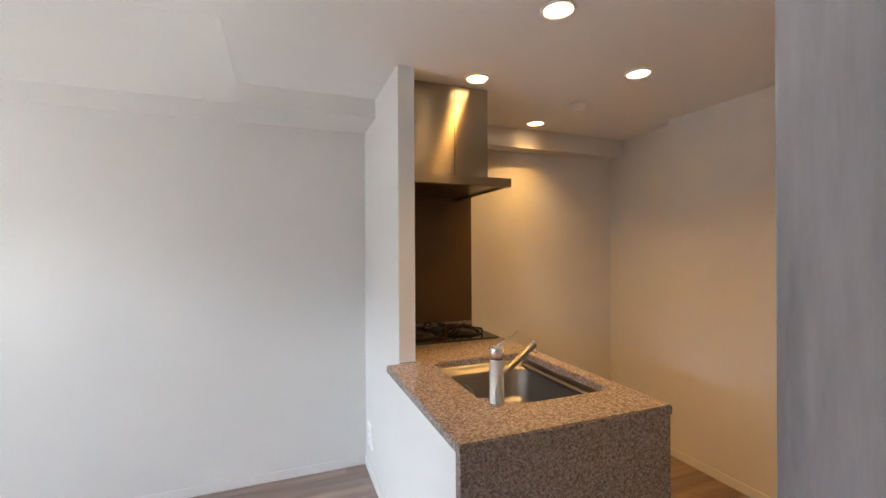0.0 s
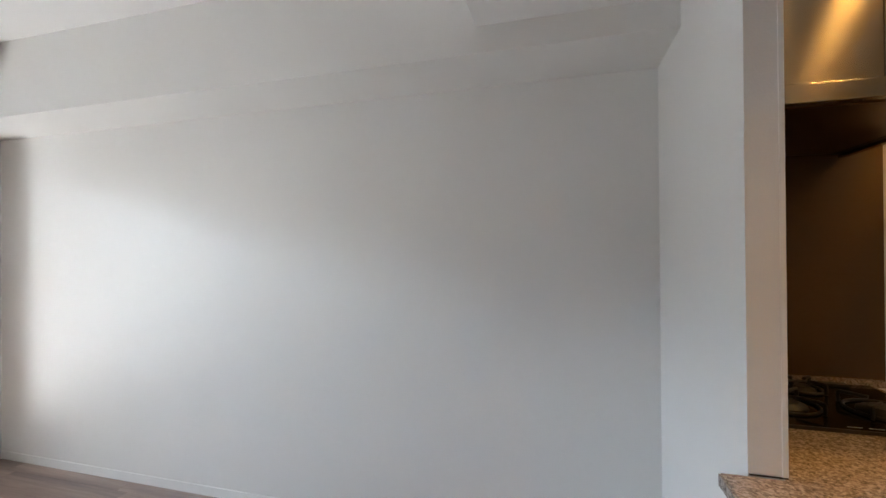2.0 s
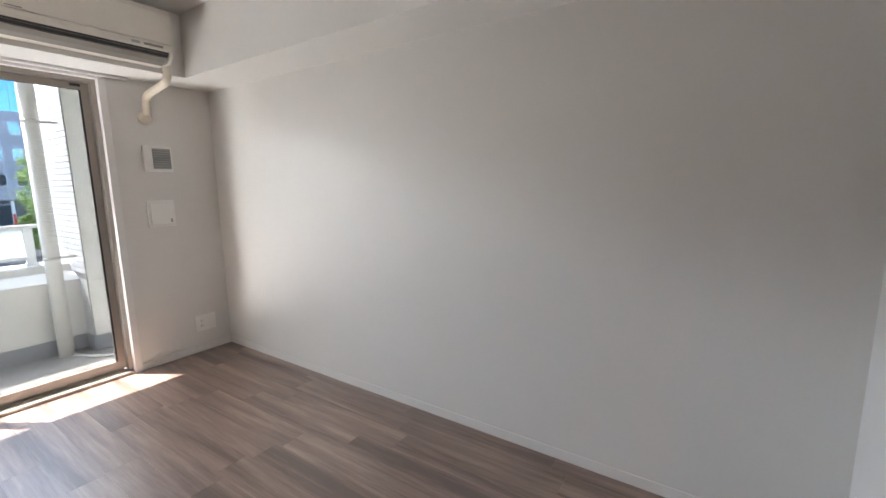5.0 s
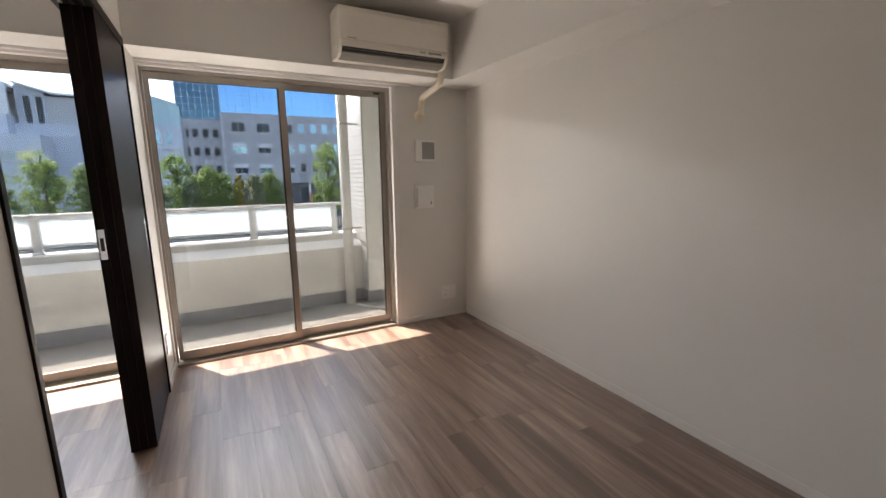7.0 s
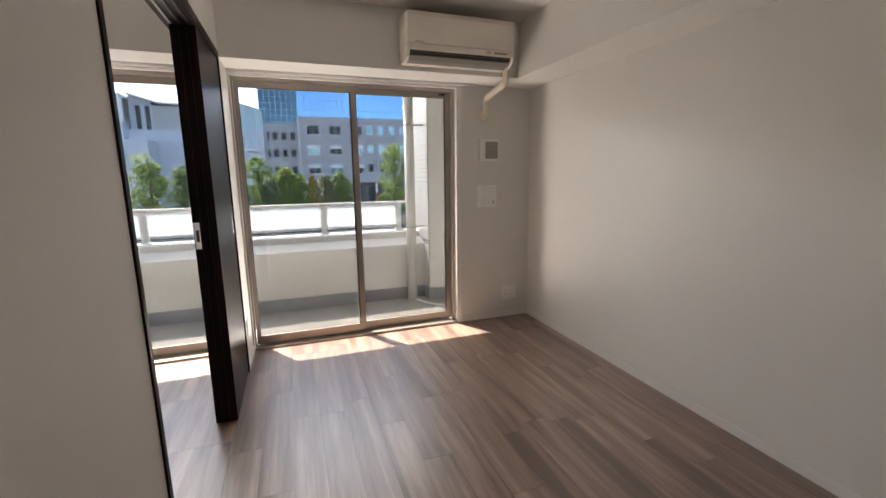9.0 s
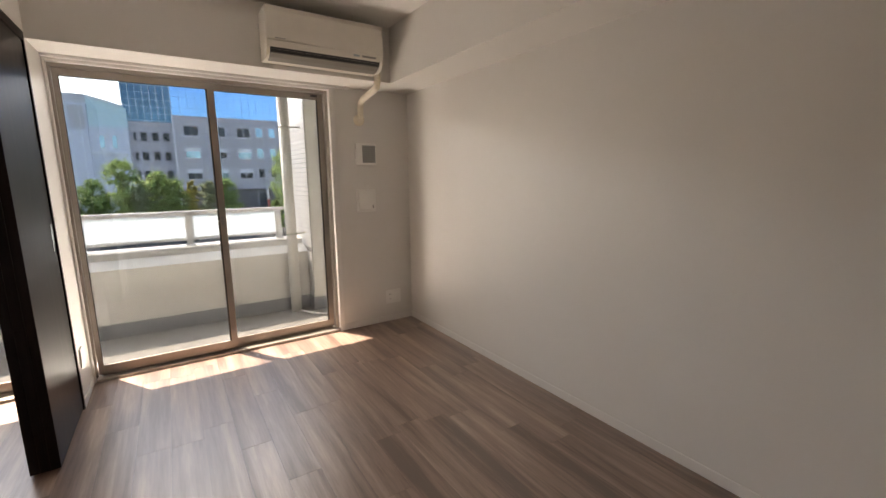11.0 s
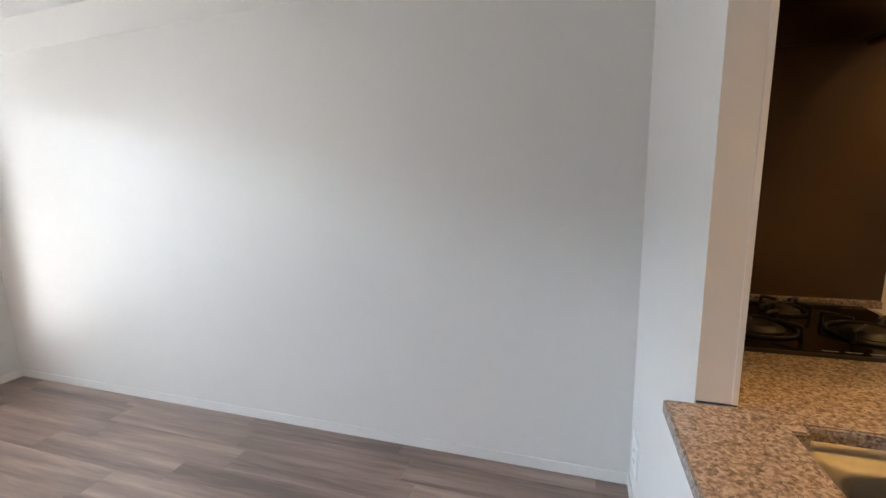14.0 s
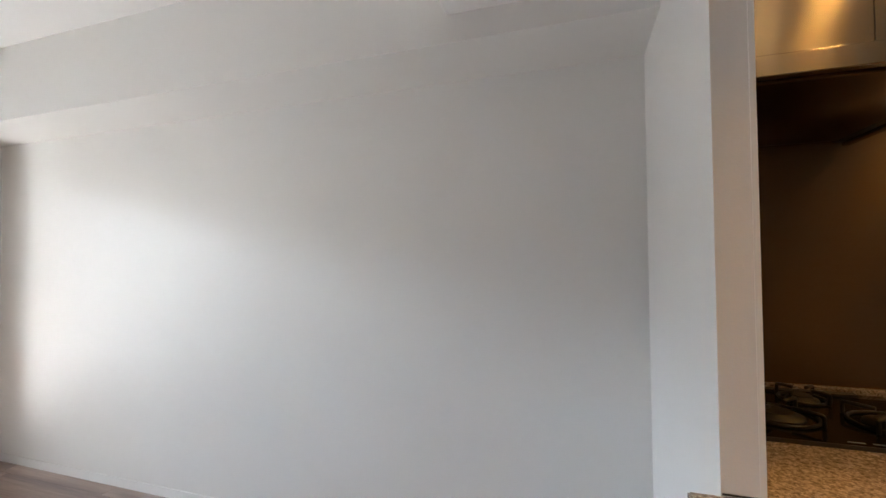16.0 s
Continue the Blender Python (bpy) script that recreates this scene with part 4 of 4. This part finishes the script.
def side_building():
    b = thing("curved_roof_building", (-80.0, -10.6, GZ), "pale grey building with a sloping teal metal roof", "building")
    z = -GZ
    part("wall", boxes((-14, 0, -6.0, -0.55, 0, 9.0 + z), (-14, -0.4, -0.549, 4.3, 0, 9.55 + z)), PALE, b)
    part("upper_wall", boxes((-14, -0.3, -5.6, -0.50, 9.0 + z, 12.85 + z)), PALE, b)
    part("plant_room", boxes((-13, -0.9, -5.0, -0.45, 12.85 + z, 14.3 + z)), LOUVRE, b, "grey roof plant room")
    part("dark_screen", boxes((-0.299, -0.15, -2.6, -0.75, 9.2 + z, 12.6 + z)), LOUVRE, b, "grey louvred screen")
    for k in range(9):
        part("slat", boxes((-0.149, -0.10, -2.6, -0.75, 9.35 + 0.36 * k + z, 9.47 + 0.36 * k + z)), LOUVRE, b)
    part("roof", bm_front([(-0.44, 9.6 + z), (4.35, 9.6 + z), (4.35, 12.6 + z), (1.6, 13.4 + z), (-0.44, 13.95 + z)], -14, -0.7), TEAL, b, "sloping teal metal roof")
    part("roof_edge", bm_front([(-0.44, 13.96 + z), (1.6, 13.41 + z), (3.9, 12.71 + z), (3.9, 13.0 + z), (1.6, 13.7 + z), (-0.44, 14.25 + z)], -14, -0.5), PALE_WHITE, b, "white roof edge")
    for y0 in (0.55, 2.1):
        w = part("window", boxes((-0.399, -0.30, y0, y0 + 0.75, 6.3 + z, 8.4 + z)), WIN_FRAME, b)
        part("pane", boxes((-0.299, -0.27, y0 + 0.08, y0 + 0.67, 6.4 + z, 8.3 + z)), BLUE_GLASS, w)
    part("ledge", boxes((-0.399, -0.1, -0.54, 3.85, 5.6 + z, 5.8 + z)), PALE_WHITE, b)
    return b


side_building()


def tree(at, height, spread, leaf, label, seed, low=0.15, count=8500, size=0.115):
    rng = random.Random(seed)
    t = thing("tree", at, label, "tree", "trees across the road")
    trunk = bm_tube([(0, 0, 0), (0.03, 0.02, height * 0.3), (-0.04, 0.03, height * 0.6), (0, 0, height * 0.85)], 0.1, 10, radii=[height * 0.028, height * 0.022, height * 0.014, height * 0.005])
    part("trunk", trunk, BARK, t)
    tips = []
    for k in range(9):
        a, zz = k * 2.4 + rng.uniform(-0.3, 0.3), height * (low + 0.1 + 0.07 * k)
        r = spread * rng.uniform(0.45, 0.8) * (1 - 0.05 * k)
        tip = (r * math.cos(a), r * math.sin(a), zz + height * rng.uniform(0.10, 0.2))
        tips.append(tip)
        part("limb", bm_tube(smooth_line([(0, 0, zz), (tip[0] * 0.5, tip[1] * 0.5, zz + height * 0.06), tip], 3), 0.03, 6, radii=[height * 0.010 * (1 - 0.12 * i) for i in range(7)]), BARK, t)
    centres = [(Vector(p), spread * rng.uniform(0.18, 0.34)) for p in tips]
    for k in range(70):
        a, u = rng.uniform(0, 6.283), rng.random()
        zz = height * (low + (1 - low) * (0.08 + 0.86 * u))
        wide = spread * math.sqrt(max(0.05, 1 - (1.28 * (u - 0.25)) ** 2)) * rng.uniform(0.1, 0.95)
        centres.append((Vector((wide * math.cos(a), wide * math.sin(a), zz)), spread * rng.uniform(0.16, 0.34)))
    verts, faces = [], []
    for k in range(count):
        c, r = centres[k % len(centres)]
        d = Vector((rng.gauss(0, 1), rng.gauss(0, 1), rng.gauss(0, 0.8))).normalized() * r * abs(rng.gauss(0.55, 0.38))
        p = c + d
        u = Vector((rng.gauss(0, 1), rng.gauss(0, 1), rng.gauss(0, 1))).normalized()
        w = u.cross(Vector((rng.gauss(0, 1), rng.gauss(0, 1), rng.gauss(0, 1)))).normalized()
        s = size * rng.uniform(0.6, 1.4)
        i = len(verts)
        verts += [p - u * s, p + w * s * 0.5 + u * s * 0.1, p + u * s, p - w * s * 0.5]
        faces.append((i, i + 1, i + 2, i + 3))
    me = bpy.data.meshes.new("crown")
    me.from_pydata([tuple(q) for q in verts], [], faces)
    me.materials.append(leaf)
    ob = new("crown", me)
    ob.parent = t
    tagged(ob, "ragged crown of small leaves", kind="stuff")
    return t


ROW = [(-9.7, 1.5, 1.3, LEAF_DARK, "dark green roadside tree"), (-7.4, 1.75, 1.25, LEAF_DARK, "dark green roadside tree"), (-5.2, 3.5, 1.35, LEAF_LIGHT, "bright green young roadside tree"),
       (-4.05, 1.2, 0.85, LEAF_MIX, "pale-flecked green roadside tree"), (-2.75, 2.3, 1.3, LEAF_LIGHT, "bright green roadside tree"), (-1.35, 1.55, 1.45, LEAF_DARK, "broad dark green clipped tree"),
       (-0.10, 1.60, 0.45, LEAF_YELLOW, "small yellowing roadside tree"), (1.35, 1.4, 1.0, LEAF_MIX, "silver-flecked green roadside tree"), (2.8, 1.55, 1.25, LEAF_DARK, "broad dark green clipped tree"),
       (8.55, 4.7, 1.7, LEAF_LIGHT, "tall bright green roadside tree"), (7.3, -0.75, 0.7, LEAF_LIGHT, "low bright green shrub"), (11.8, 3.6, 1.5, LEAF_LIGHT, "bright green roadside tree")]
for i, (y, top, spr, lf, lb) in enumerate(ROW):
    tree((-42.0 - 0.5 * (i % 3), y, GZ), top - GZ, spr * 1.25, lf, lb, 11 + i, low=0.12, size=0.10)
for i, (y, top, spr) in enumerate(((-20.6, 1.2, 1.8), (-17.8, 1.75, 1.8), (-14.5, 2.85, 2.0), (-11.9, 2.1, 1.5))):
    tree((-42.5 - 0.5 * (i % 2), y, GZ), top - GZ, spr, LEAF_DARK if i % 2 else LEAF_LIGHT, "spreading green roadside tree", 41 + i, low=0.25, size=0.10)
sg = thing("sign_post", (-42.0, 6.55, GZ), "small white and red roadside sign post", "sign post")
part("board", boxes((-0.03, 0.03, -0.10, 0.10, 0.9, 4.6), bevel=0.01), PALE_WHITE, sg)
part("red_band", boxes((0.031, 0.036, -0.09, 0.09, 2.6, 3.6)), plain("red_paint", (0.45, 0.04, 0.04), 0.5), sg, "red band")
structure("road_kerb", boxes((-38.2, -38.0, -120, 120, GZ, GZ + 0.14)), CONCRETE, "concrete kerb along the tree strip", "kerb")

# ---- floor planks ----
fl = structure("floor", boxes((0.0, 5.99, SOUTH, 0.0, -0.30, -0.006), (0.375, 2.262, INNER, SOUTH, -0.30, -0.006), (3.05, 3.92, INNER, SOUTH, -0.30, -0.006), (0.0, 3.93, -5.20, INNER, -0.30, -0.006)),
               SEAM, "grey-brown wood laminate plank floor", "floor")
PL, PW = 0.909, 0.150
plank_mesh = {}
START = {12: 1.040, 11: 1.355, 5: 1.655, 3: 1.065}
for row in range(35):
    ya, yb = -0.092 - PW * (row - 1), -0.092 - PW * row
    ya, yb = min(ya, -0.0005), max(yb, -5.199)
    x_end = 5.989 if yb > SOUTH - 0.12 else 3.929
    x = START.get(row, random.uniform(0.2, 0.9)) % PL - PL
    while x < x_end:
        a, b = max(x, 0.0005), min(x + PL, x_end)
        x += PL
        if b - a < 0.02 or b <= 0:
            continue
        key = (round(b - a, 3), round(ya - yb, 3))
        if key not in plank_mesh:
            L, W = key
            plank_mesh[key] = mesh_of("plank", bm_prism([(0.0003, -0.0055), (0.0003, -0.0006), (0.0009, 0.0), (L - 0.0009, 0.0), (L - 0.0003, -0.0006), (L - 0.0003, -0.0055)], -W + 0.0003, -0.0003), PLANK)
        ob = new("plank", plank_mesh[key])
        ob.parent, ob.location = fl, (a, ya, 0.0)
